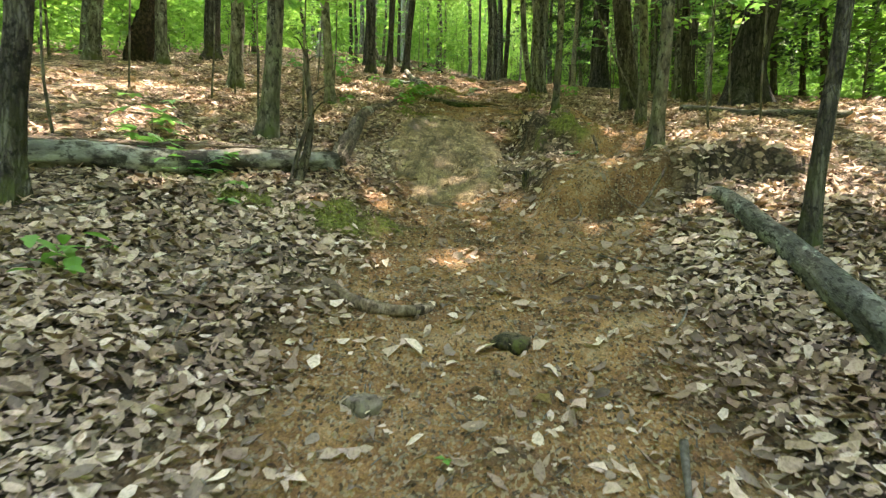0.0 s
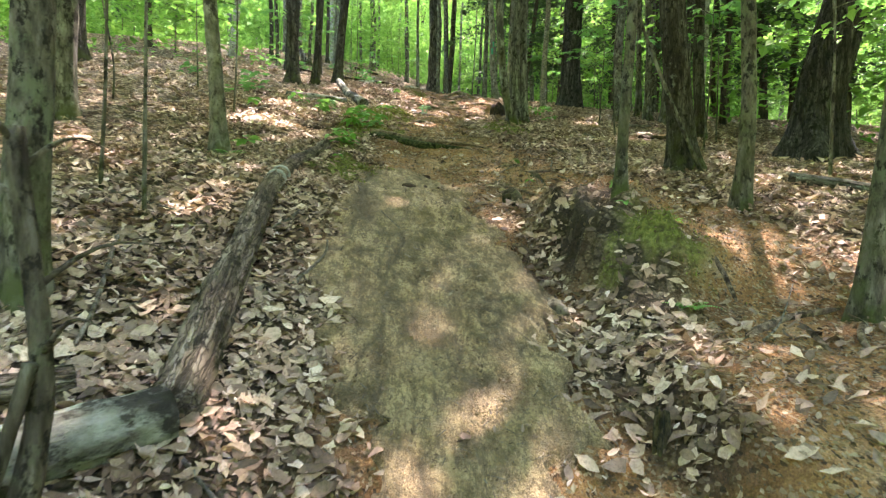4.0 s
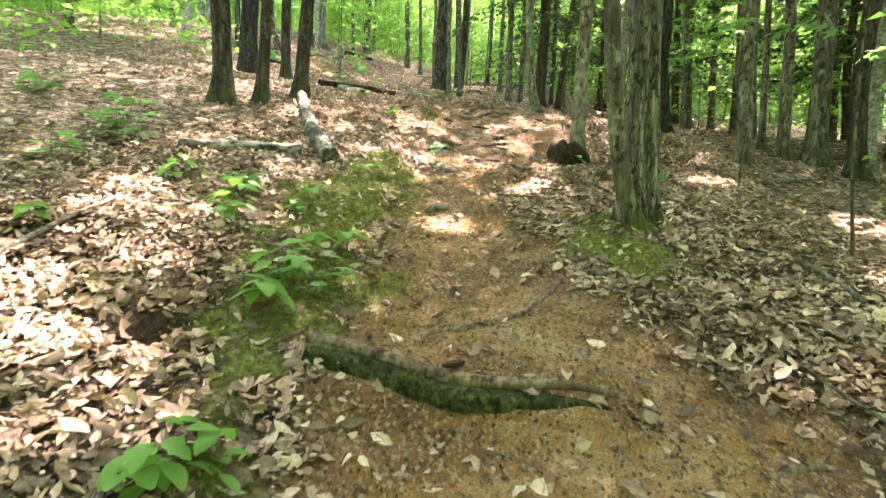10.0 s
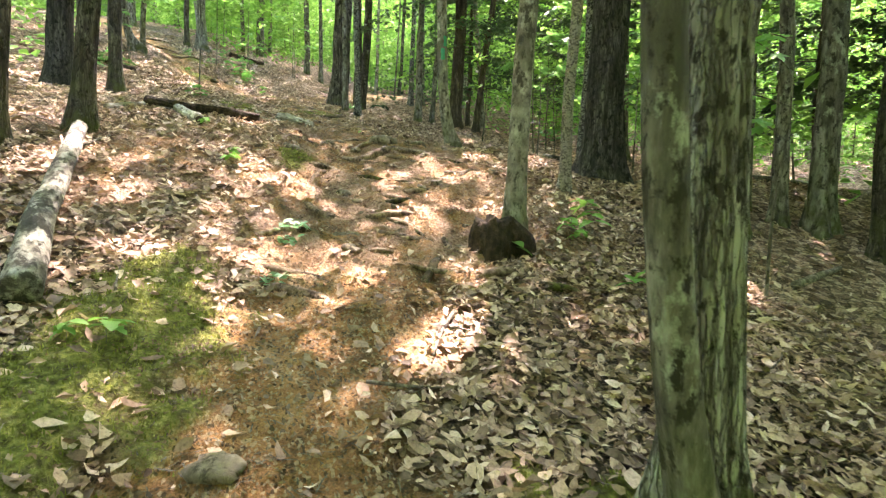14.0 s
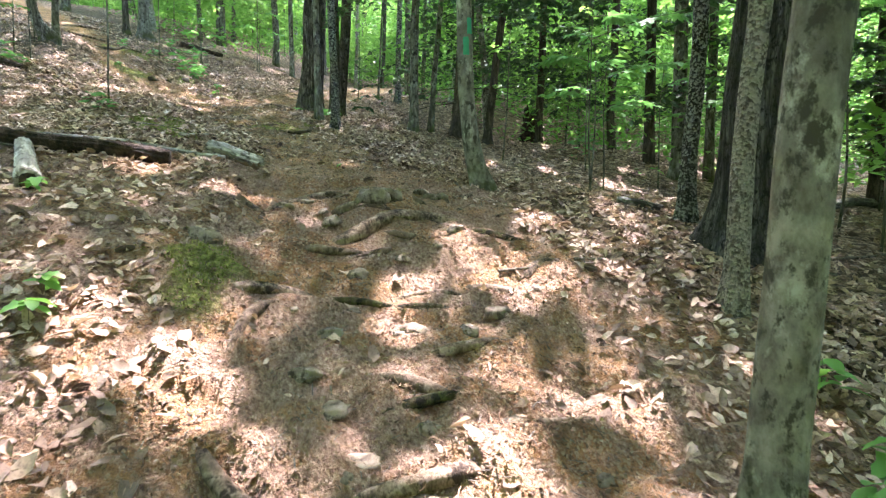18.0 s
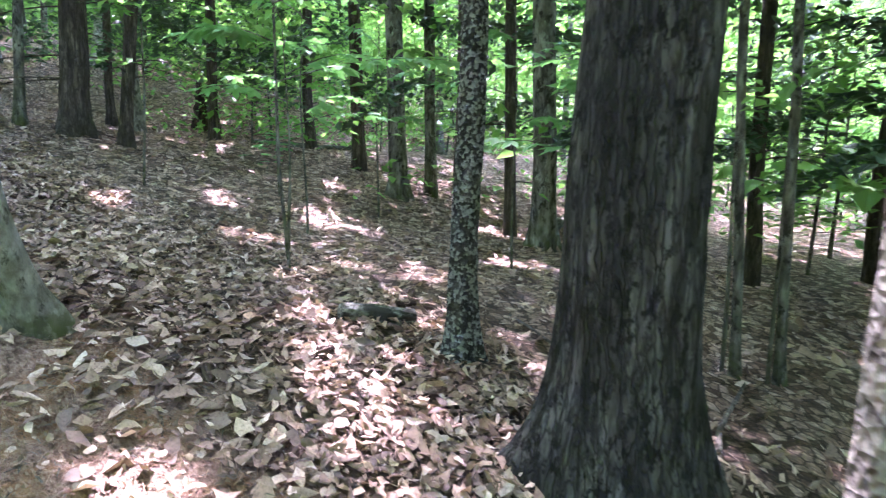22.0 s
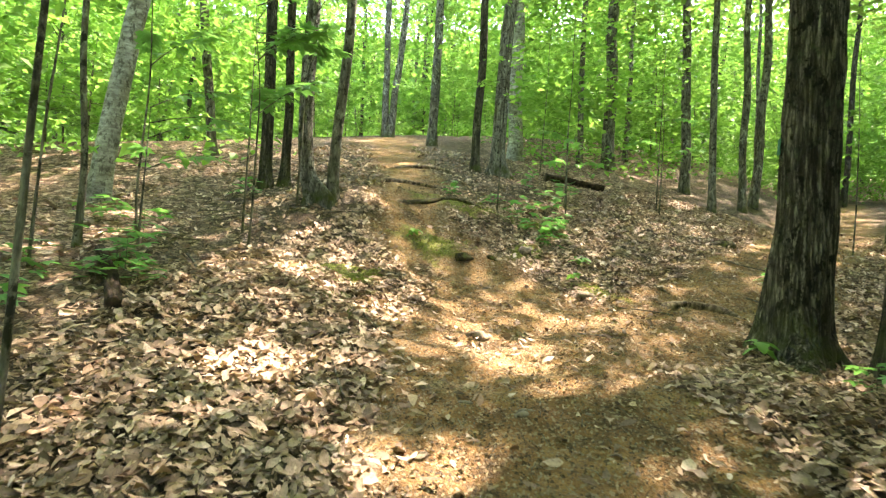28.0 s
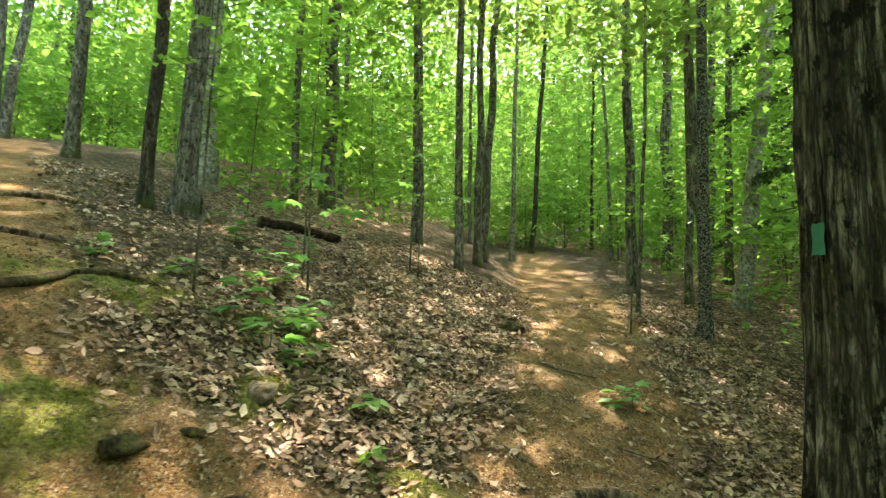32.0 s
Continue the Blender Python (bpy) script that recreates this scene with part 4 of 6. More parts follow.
# ---- the woods around: the same few trees, repeated ----
def build_woods():
    r = np.random.RandomState(77)
    stock = []
    for n in range(6):
        ob = build_tree(-60 + 4 * n, -40, .07 + .02 * (n % 3), (.02 * (n - 3), .015 * (n % 2)), ("grey", "dark", "grey", "maple", "dark", "beech")[n], height=11 + n, k=200 + n, close=False)
        stock.append(tagged(ob, group="woods beside the trail"))
    taken = [(t[0], t[1]) for t in TREES]
    made = 0
    while made < 230:
        x, y = r.uniform(-30, 32), r.uniform(-12, 75)
        d = near_line(np.array([x]), np.array([y]), TRAIL)[0]
        if d < 4.5 or (x < 0 and 20 < y < 32 and d < 7) or (y < 40 and near_line(np.array([x]), np.array([y]), FORK)[0] < 2.5) or (d < 8 and r.rand() < .6) or any(math.hypot(x - a, y - b) < 1.0 for a, b in taken):
            continue
        taken.append((x, y))
        m = pose(x, y, float(ground_z(x, y)) - .05, r.uniform(-5, 5), r.uniform(-5, 5), r.uniform(0, 360))
        s = r.uniform(.75, 1.3)
        copy_thing(stock[made % 6], m).scale = (s, s, s)
        made += 1


build_woods()


def build_saplings():
    """Young trees with level sprays of bright leaves."""
    r = np.random.RandomState(31)
    stock = []
    for n in range(6):
        root = new("sapling")
        tagged(root, "thin young tree with sprays of bright green leaves", "sapling", "saplings under the trees")
        tall = (2.2, 3.4, 4.5, 5.5, 6.5, 3.0)[n]
        z = np.linspace(-.2, tall, 12)
        p = np.stack([.25 * (vnoise(z * .5, z * 0, n) - .5), .25 * (vnoise(z * .5, z * 0 + 7, n) - .5), z], -1)
        spots, twigs = [], []
        for _ in range(int(10 + tall * 7)):
            h, a, reach = r.uniform(.16, 1) * tall, r.rand() * 6.28, r.uniform(.3, 1.25)
            s = np.linspace(0, 1, 3)[:, None]
            stem = np.array([np.interp(h, p[:, 2], p[:, 0]), np.interp(h, p[:, 2], p[:, 1]), h])
            tip = stem + (math.cos(a) * reach, math.sin(a) * reach, .12 * reach)
            twigs.append(tube(stem + (tip - stem) * s, .006 * (1.2 - s[:, 0]), 4))
            q = stem + (tip - stem) * r.uniform(.35, 1.15, 26)[:, None] + r.randn(26, 3) * (.16, .16, .035)
            spots.append(q)
        part("stem", mesh_of("stem", *tube(p, .02 * (1.15 - z / tall) + .004, 6), M["grey"]), root)
        tagged(part("twig_spray", mesh_of("twig_spray", *joined(twigs), M["grey"]), root), kind="stuff")
        part("crown", mesh_of("crown", *leaves(np.concatenate(spots), .115, .3, r, .15), M["leaf"], False), root)
        root.location = (-64, -44 + 3 * n, float(ground_z(-64, -44 + 3 * n)))
        stock.append(root)
    made = 0
    while made < 260:
        x, y = r.uniform(-22, 26), r.uniform(2, 62)
        d = min(near_line(np.array([x]), np.array([y]), TRAIL)[0], near_line(np.array([x]), np.array([y]), FORK)[0] if y < 40 else 9)
        if d < 3.0 or (x < 0 and y < 18 and d < 5) or (d < 6 and r.rand() < .5):
            continue
        s = r.uniform(.7, 1.25)
        copy_thing(stock[r.randint(6)], pose(x, y, float(ground_z(x, y)), r.uniform(-5, 5), r.uniform(-5, 5), r.uniform(0, 360))).scale = (s, s, s)
        made += 1


build_saplings()


def build_undergrowth():
    """Countless young leaves between the trunks, further off than one could count."""
    r = np.random.RandomState(61)
    n = 3900
    x, y = r.uniform(-30, 33, n), np.where(r.rand(n) < .2, r.uniform(27, 46, n), r.uniform(-2, 70, n))
    d = np.minimum(near_line(x, y, TRAIL), np.where(y < 44, near_line(x, y, FORK), 9))
    keep = (d > np.where(y > 29, 2.3, np.where((x < 1) & (y < 19), 7.5, 4.2))) & (r.rand(n) < np.where((np.abs(x) > 18), .6, np.where((x > 6) & (y > 12) & (y < 27), .5, 1)))
    x, y, d = x[keep], y[keep], d[keep]
    spots = []
    for a, b, z, off in zip(x, y, land(x, y), d):
        tall, low = r.uniform(1.5, 9 if b < 26 else 13), 1.7 if off < 3.5 else 0
        for _ in range(7):
            c = np.array([a, b, z]) + (r.randn() * .8, r.randn() * .8, max(low, tall * r.uniform(.12, 1)))
            spots.append(c + r.randn(13, 3) * (.4, .4, .07))
    tagged(new("undergrowth", mesh_of("undergrowth", *leaves(np.concatenate(spots), .2, .35, r, .1), M["leaf"], False)), "bright green leaves of young growth between the trunks", "undergrowth", kind="stuff")
    n = 2300
    x, y = r.uniform(-14, 16, n), np.where(r.rand(n) < .5, r.uniform(27.5, 46, n), r.uniform(6, 30, n))
    d = np.minimum(near_line(x, y, TRAIL), np.where(y < 44, near_line(x, y, FORK), 9))
    keep = d > np.where(y > 28, 1.7, np.where(x > 1, 3.6, 5.0))
    x, y = x[keep], y[keep]
    c = np.stack([x, y, land(x, y) + r.uniform(1.9, 6.5, len(x))], -1)
    c = np.repeat(c, 26, 0) + r.randn(len(c) * 26, 3) * (.42, .42, .05)
    c = c[~sunlit(c, r)]
    tagged(new("understory", mesh_of("understory", *leaves(c, .14, .3, r, .15), M["leaf"], False)), "level sprays of bright young leaves at head height", "undergrowth", kind="stuff")
    n = 6500
    x, y = r.uniform(-24, 28, n), np.where(r.rand(n) < .45, r.uniform(28, 46, n), r.uniform(4, 66, n))
    d = np.minimum(near_line(x, y, TRAIL), np.where(y < 44, near_line(x, y, FORK), 9))
    keep = (d > np.where((x < 1) & (y < 20), 8.0, np.where(y > 28, 1.9, 4.2))) & (r.rand(n) < .3 + .7 * step(4, 12, d)) & (fbm(x * .4, y * .4, 4) > .42)
    x, y = x[keep], y[keep]
    c = np.repeat(np.stack([x, y, land(x, y)], -1), 22, 0)
    c = c + r.randn(len(c), 3) * (.4, .4, 0) + np.stack([0 * c[:, 0], 0 * c[:, 0], np.repeat(r.uniform(.15, 1.3, len(x)), 22) * r.uniform(.4, 1, len(c))], -1)
    tagged(new("low_shrubs", mesh_of("low_shrubs", *leaves(c, .13, .35, r, .1), M["leaf"], False)), "low green seedlings and shrubs on the far slope", "shrubs", kind="stuff")


build_undergrowth()


def build_far_woods():
    r = np.random.RandomState(8)
    n = 190000
    a, d = r.uniform(0, 2 * np.pi, n), 24 + 46 * r.rand(n) ** .9
    x, y = 2 + np.sin(a) * d, 16 + np.cos(a) * d * 1.25
    p = np.stack([x, y, land(x, y) + .1 + 31 * r.rand(n) ** 1.15], -1)
    x, y = r.uniform(14, 52, 30000), r.uniform(54, 84, 30000)
    p = np.concatenate([p, np.stack([x, y, land(x, y) + .5 + 27 * r.rand(30000)], -1)])
    tagged(new("far_woods", mesh_of("far_woods", *leaves(p, .52, .5, r), M["leaf"], False)), "far green woods seen between the trunks", "woods", kind="stuff")


build_far_woods()


def build_backdrop():
    """A ring far out whose own glow stands in for the woods' last green haze."""
    m, nt, shader = material("green_glow")
    # Emission gives the brightness of far sunlit leaves; no lamp stands here.
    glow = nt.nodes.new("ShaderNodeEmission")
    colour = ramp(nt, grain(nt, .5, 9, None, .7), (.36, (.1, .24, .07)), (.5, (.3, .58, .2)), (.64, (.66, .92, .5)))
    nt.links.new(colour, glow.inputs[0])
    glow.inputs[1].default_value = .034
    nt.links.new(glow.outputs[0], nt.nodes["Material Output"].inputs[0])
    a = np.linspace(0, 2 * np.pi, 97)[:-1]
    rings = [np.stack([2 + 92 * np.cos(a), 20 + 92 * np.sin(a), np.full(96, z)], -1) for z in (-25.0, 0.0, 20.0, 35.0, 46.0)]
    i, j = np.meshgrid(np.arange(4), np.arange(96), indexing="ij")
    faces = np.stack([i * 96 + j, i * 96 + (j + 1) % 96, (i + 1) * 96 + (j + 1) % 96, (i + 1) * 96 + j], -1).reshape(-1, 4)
    tagged(new("backdrop", mesh_of("backdrop", np.concatenate(rings), faces, m)), "self-glowing green ring standing in for the hazy forest beyond the trees", "backdrop", kind="structure")


build_backdrop()


# ---- leaf litter ----
def build_litter():
    r = np.random.RandomState(4)
    n = 500000
    y = r.uniform(.2, 34, n)
    x = np.where(r.rand(n) < .66, knots(y, CENTRE_X) + r.uniform(-2.9, 3.3, n), r.uniform(-6, 9, n))
    d = np.minimum(near_line(x, y, TRAIL), near_line(x, y, FORK))
    trail, slab, moss, needle, hollow_shade = masks(x, y)
    keep = r.rand(n) < np.clip(1 - .2 * np.maximum(d - .9, 0), .3, 1) * (1 - (.9 + .05 * (y > 7.5)) * trail) * (1 - .98 * slab) * (1 - .93 * moss) * (1 - .97 * hollow_shade) * (1 - .8 * (np.hypot(x - 1.4, (y - 5.9) * .8) < .6)) * (1 - .8 * needle) * (1 - .25 * step(24.8, 26, y))
    x, y, d = x[keep], y[keep], d[keep]
    n = len(x)
    yaw = r.rand(n) * 2 * np.pi
    s = (.031 + .007 * np.clip(d - 2, 0, 2)) * (.3 + 1.2 * r.rand(n) ** 1.6)
    z = ground_z(x, y) + .003 + .032 * r.rand(n) ** 1.5
    e = .05
    gx, gy = (land(x + e, y) - land(x - e, y)) / (2 * e), (land(x, y + e) - land(x, y - e)) / (2 * e)
    up = np.stack([-gx, -gy, np.ones(n)], -1) + r.randn(n, 3) * (.45, .45, 0)
    up /= np.linalg.norm(up, axis=1)[:, None]
    ax = np.stack([np.cos(yaw), np.sin(yaw), np.zeros(n)], -1)
    ax -= up * (ax * up).sum(1)[:, None]
    ax /= np.linalg.norm(ax, axis=1)[:, None]
    side = np.cross(up, ax)
    curl, fold, wide = r.uniform(-.5, .7, n), r.uniform(-.25, .5, n), r.uniform(.3, .72, n)
    twist = r.uniform(-.5, .5, n)
    outline = ((-1.05, 0), (-.45, .9), (.4, .85), (1.2, 0), (.4, -.85), (-.45, -.9))
    c = np.stack([x, y, z], -1)
    lobed = (r.rand(n) < .45)
    rag = lambda deep: np.where(lobed, r.uniform(.45, 1.3, n) if deep else r.uniform(.85, 1.35, n), r.uniform(.8, 1.15, n))
    ring = [c - (s * fold * .35)[:, None] * up * 0 + r.uniform(-.12, .12, (n, 1)) * s[:, None] * up]
    for i, (u, v) in enumerate(outline):
        k = rag(i % 2 == 1)
        ring.append(c + (s * u * k)[:, None] * ax + (s * v * wide * k)[:, None] * side + (s * (curl * u * u * .6 + fold * abs(v) + twist * u * v))[:, None] * up)
    verts = np.stack(ring, 1)
    near = d < 1.7
    base = np.arange(near.sum())[:, None] * 7
    tagged(new("leaf_litter", mesh_of("leaf_litter", verts[near].reshape(-1, 3), np.concatenate([base + (0, 1 + i, 1 + (i + 1) % 6) for i in range(6)]), M["litter"])),
           "curled dry tan leaves covering the forest floor", "leaf litter", kind="stuff")
    rest = verts[~near][:, [1, 3, 4, 6]]
    base = np.arange(len(rest))[:, None] * 4
    tagged(new("leaf_litter", mesh_of("leaf_litter", rest.reshape(-1, 3), np.concatenate([base + (0, 2, 1), base + (0, 3, 2)]), M["litter"], False)), "dry tan leaves on the slope away from the trail", "leaf litter", kind="stuff")


build_litter()


# ---- fallen wood ----
def along(points, gap=.06):
    """A smooth line through ground places, finely divided."""
    p = np.asarray(points, float)
    t = np.concatenate([[0], np.cumsum(np.linalg.norm(np.diff(p, axis=0), axis=1))])
    u = np.arange(0, t[-1] + gap * .5, gap)
    q = np.stack([np.interp(u, t, p[:, c]) for c in range(p.shape[1])], -1)
    for _ in range(6 if len(q) > 4 else 0):
        q[1:-1] = q[:-2] * .25 + q[1:-1] * .5 + q[2:] * .25
    return q


def thing(name, label, category, group="", x=0.0, y=0.0, z=None):
    ob = new(name)
    ob.location = (x, y, float(ground_z(x, y)) if z is None else z)
    return tagged(ob, label, category, group)


def lie(points, sink=.5, r0=.05):
    q = along(points)
    z = ground_z(q[:, 0], q[:, 1])
    for _ in range(12):
        z[1:-1] = z[:-2] * .25 + z[1:-1] * .5 + z[2:] * .25
    return np.column_stack([q, z + r0 * (1 - sink)])


def log_mesh(name, q, radii, sides, rough, k, mat, detail=9, furrow=0.0):
    """A lying stem; its bark runs along it."""
    v, f = tube(q, radii, sides, rough, k, detail=detail, furrow=furrow)
    me = mesh_of(name, v, f, mat)
    a = np.tile(np.arange(sides) * 2 * np.pi / sides, len(q))
    far = np.repeat(np.concatenate([[0], np.cumsum(np.linalg.norm(np.diff(q, axis=0), axis=1))]), sides)
    rr = np.repeat(radii, sides)
    at = np.concatenate([np.stack([np.cos(a) * rr, np.sin(a) * rr, far + 3 * k], -1), [(0, 0, 3 * k), (0, 0, far[-1] + 3 * k)]])
    me.attributes.new("bark", "FLOAT_VECTOR", "POINT").data.foreach_set("vector", at.astype(np.float32).ravel())
    return me


def build_log(points, r0, r1, kind, name, label, k=0, sink=.3, rough=.12, sides=40, lift=0.0):
    q = lie(points, sink, r0)
    q[:, 2] += lift
    base = q[len(q) // 2].copy()
    root = thing(name, label, "log", x=base[0], y=base[1], z=base[2])
    part("trunk", log_mesh("trunk", q - base, np.linspace(r0, r1, len(q)), sides, rough, k, M[kind], 9, .12 if kind in ("wood", "rot") else 0), root)
    return root, q, base


def band(q, base, at, r0, wide, mat):
    """A strap wrapped round a log."""
    i = int(at * (len(q) - 1))
    d = q[i + 1] - q[i]
    d /= np.linalg.norm(d)
    p = (q[i] - base) + d * np.linspace(-wide / 2, wide / 2, 5)[:, None]
    return mesh_of("strap", *tube(p, np.array([.98, 1.03, 1.04, 1.03, .98]) * (r0 + .006), 20, .03, 3), mat)


def plain(name, colour, rough=.7, vary=.25, scale=8, metal=0.0):
    m, nt, shader = material(name)
    nt.links.new(blend(nt, grain(nt, scale, 5), tuple(c * (1 - vary) for c in colour), tuple(min(1, c * (1 + vary)) for c in colour)), shader.inputs["Base Color"])
    shader.inputs["Roughness"].default_value = rough
    shader.inputs["Metallic"].default_value = metal
    relief(nt, shader, grain(nt, scale * 6, 3), .3, .004)
    return m


M["strap"] = plain("pale_strap", (.27, .26, .24), .75)
M["blaze"] = plain("green_paint", (.008, .22, .11), .65, .3, 25)
M["mark"] = plain("faded_teal_paint", (.012, .12, .085), .75, .4, 30)
M["rock"] = bark_material("earthy_stone", (.09, .066, .047), (.21, .162, .118), (.35, .285, .22), 1, 9, (.2, .17, .1), .64, .92, .02, 0, 6)
M["root"] = bark_material("root_bark", (.05, .032, .021), (.17, .115, .077), (.32, .235, .165), .6, 30, (.16, .13, .08), .68, .9, .015)
M["mossy_root"] = bark_material("mossy_root", (.02, .017, .01), (.065, .052, .025), (.14, .105, .06), .6, 22, (.07, .075, .02), .6, .95, .02, 0, 6)
M["cone"] = plain("cone_scale", (.075, .045, .03), .8, .5, 40)
M["seedling"] = leaf_material("seedling_leaf", (0, (.08, .2, .035)), (.5, (.13, .29, .06)), (1, (.22, .4, .12)), through=.45, rough=.45)
M["palm"] = leaf_material("young_maple_leaf", (0, (.07, .19, .05)), (.5, (.115, .28, .085)), (1, (.2, .4, .15)), through=.5, rough=.45)
M["bluish"] = leaf_material("bluish_leaf", (0, (.07, .17, .09)), (1, (.2, .36, .22)), through=.3, rough=.4)
M["needle"] = leaf_material("pine_needle", (0, (.12, .06, .035)), (.6, (.24, .13, .08)), (1, (.36, .24, .15)), through=.1, rough=.8)
M["moss"] = leaf_material("moss_tuft", (0, (.07, .08, .016)), (.6, (.155, .17, .034)), (1, (.3, .3, .075)), through=.35, rough=.9)
M["twig"] = bark_material("twig_bark", (.05, .04, .03), (.14, .115, .09), (.26, .225, .18), 1, 30)

taped, q, base = build_log([(-.78, 8.9), (-.9, 8.1), (-1.0, 7.2), (-1.0, 6.1), (-.97, 5.4), (-.93, 4.55)], .05, .085, "wood", "fallen_log", "weathered barkless log with two pale straps round it", 1, .2, .2)
part("strap", band(q, base, .39, .063, .055, M["strap"]), taped, "pale worn strap")
part("strap", band(q, base, .43, .065, .055, M["strap"]), taped, "pale worn strap")
build_log([(-.93, 4.5), (-1.5, 4.0), (-2.1, 3.55), (-3.4, 2.9)], .085, .1, "birch_log", "fallen_log", "fallen pale birch log with dark peeling bark", 2, .15, .12)
build_log([(-1.25, 4.62), (-1.7, 4.35), (-2.3, 3.95), (-3.4, 3.3)], .045, .05, "wood", "fallen_log", "thin grey log beside a birch log", 3, .2)
build_log([(1.9, 3.72), (1.87, 3.2), (1.82, 2.6), (1.72, 1.9), (1.6, 1.2)], .06, .095, "lichen_log", "fallen_log", "lichen-covered grey log fallen down the slope", 4, .2, .12)
build_log([(-.44, 12.86), (-.7, 13.9), (-1.02, 15.7)], .085, .06, "birch_log", "fallen_log", "pale mottled log with a dark cut end", 5, .15, .1)
build_log([(-.75, 13.1), (-1.1, 12.87), (-1.7, 12.55)], .05, .055, "birch_log", "fallen_log", "short mottled log lying in the leaves", 6, .25)
hollow, q, base = build_log([(-.6, 18.0), (-.2, 16.82)], .055, .068, "silver", "fallen_log", "pale hollow log end on pine needles", 7, .1)
d = (q[-1] - q[-2]) / np.linalg.norm(q[-1] - q[-2])
# Solid dark plug on the log's end; its colour paints the hollow's shade.
part("hollow", mesh_of("hollow", *tube(q[-1] - base + d * np.linspace(-.03, .008, 4)[:, None], np.array([.05, .052, .05, .046]), 20, .1, 3), M["rot"]), hollow, "dark plug coloured as the hollow's shade")
build_log([(-1.0, 18.15), (-.3, 18.05), (.38, 18.0)], .07, .06, "rot", "fallen_log", "dark rotten log beside the trail", 8, .2, .2)
build_log([(2.95, 6.9), (3.4, 6.4), (4.2, 5.6)], .045, .04, "lichen_log", "fallen_log", "dark thin log in the litter", 9, .2)
build_log([(3.35, 10.35), (3.6, 10.55), (4.1, 10.75)], .04, .035, "rot", "fallen_log", "blackened short log among leaves", 10, .1)
build_log([(-1.2, 17.2), (-.9, 18.6), (.1, 18.75), (.75, 18.45)], .028, .018, "silver", "branch", "long bare grey branch across the ground", 11, .1)
build_log([(.62, 18.75), (.85, 18.45), (1.05, 18.25)], .075, .04, "silver", "root_wad", "pale weathered root wad at the trail's edge", 12, .1, .35)
build_log([(-2.2, 23.1), (-2.7, 23.5), (-3.3, 23.9)], .05, .04, "rot", "fallen_log", "dark log under seedlings", 13, .3, .2)

build_log([(4.35, 17.95), (4.62, 17.85), (4.75, 17.8)], .05, .045, "birch_log", "fallen_log", "short lichen-pale piece of birch in the leaves", 15, .3, .25)
build_log([(8.0, 25.6), (9.5, 26.5), (11.5, 27.4)], .09, .06, "lichen_log", "fallen_log", "fallen trunk lying under the hemlocks", 16, .1, .12)
build_log([(9.2, 20.0), (10.6, 20.4), (12.2, 20.2)], .08, .06, "lichen_log", "fallen_log", "fallen trunk lying under the hemlocks", 17, .1, .12)
build_log([(-1.1, 31.9), (-.6, 32.3), (0, 32.5)], .08, .06, "rot", "fallen_log", "dark rotten log behind a furrowed maple", 18, .2, .25)
build_log([(.25, 19.7), (.38, 19.95), (.5, 20.2)], .02, .012, "silver", "branch", "bare grey branch lying on moss", 19, .1)

# dead pole leaning into the tree beside it
def build_pole():
    root = thing("dead_pole", "thin barkless dead stem leaning against a tree", "branch", x=2.72, y=7.7)
    s = np.linspace(0, 1, 12)[:, None]
    p = np.array((0, 0, -.05)) + np.array((-.75, .25, 2.1)) * s + np.array((-.1, 0, .1)) * np.sin(s * 3)
    part("stem", mesh_of("stem", *tube(p, .022 - .012 * s[:, 0], 10, .1, 3), M["grey"]), root)


build_pole()

STICKS = [([(-1.0, 2.77), (-1.09, 2.27), (-1.05, 1.87), (-.98, 1.5)], .011), ([(-1.79, 9.51), (-1.82, 10.03), (-1.73, 10.56), (-1.57, 11.3)], .022), ([(-1.35, 10.29), (-1.25, 11.1)], .01), ([(2.72, 10.78), (2.69, 10.49), (2.61, 10.1)], .03),
          ([(4.34, 13.42), (5.2, 13.8)], .035), ([(3.76, 11.1), (4.3, 11.05)], .03), ([(4.7, 16.1), (5.2, 16.3), (5.9, 16.4)], .016), ([(-1.56, 5.72), (-1.38, 5.05), (-1.31, 4.62)], .013), ([(2.6, 24.2), (3.1, 23.9), (3.4, 23.5)], .014),
          ([(.76, 1.38), (.67, 1.12)], .016), ([(-.3, 6.9), (-.12, 6.55)], .004), ([(2.5, 9.5), (2.3, 8.9)], .012), ([(4.2, 19.5), (5.0, 20.6)], .012), ([(.9, 3.0), (1.2, 2.6)], .007), ([(1.0, 12.3), (1.35, 12.2)], .009),
          ([(-.5, 23.0), (-.9, 23.5)], .008), ([(.4, 25.2), (.75, 25.3)], .007), ([(.1, 27.0), (.45, 27.3)], .008), ([(2.9, 16.2), (3.15, 16.25)], .01), ([(2.35, 16.1), (2.6, 16.15)], .012)]
loose = np.random.RandomState(44)
while len(STICKS) < 110:
    y = loose.uniform(1.2, 30)
    x = float(knots(y, CENTRE_X)) + loose.uniform(-3.2, 3.6)
    if near_line(np.array([x]), np.array([y]), TRAIL)[0] < .05 or masks(np.array([x]), np.array([y]))[1][0] > .3:
        continue
    a, line = loose.uniform(0, 6.28), [(x, y)]
    for _ in range(loose.randint(2, 5)):
        a += loose.uniform(-.35, .35)
        line.append((line[-1][0] + .17 * math.cos(a), line[-1][1] + .17 * math.sin(a)))
    STICKS.append((line, loose.uniform(.004, .013)))
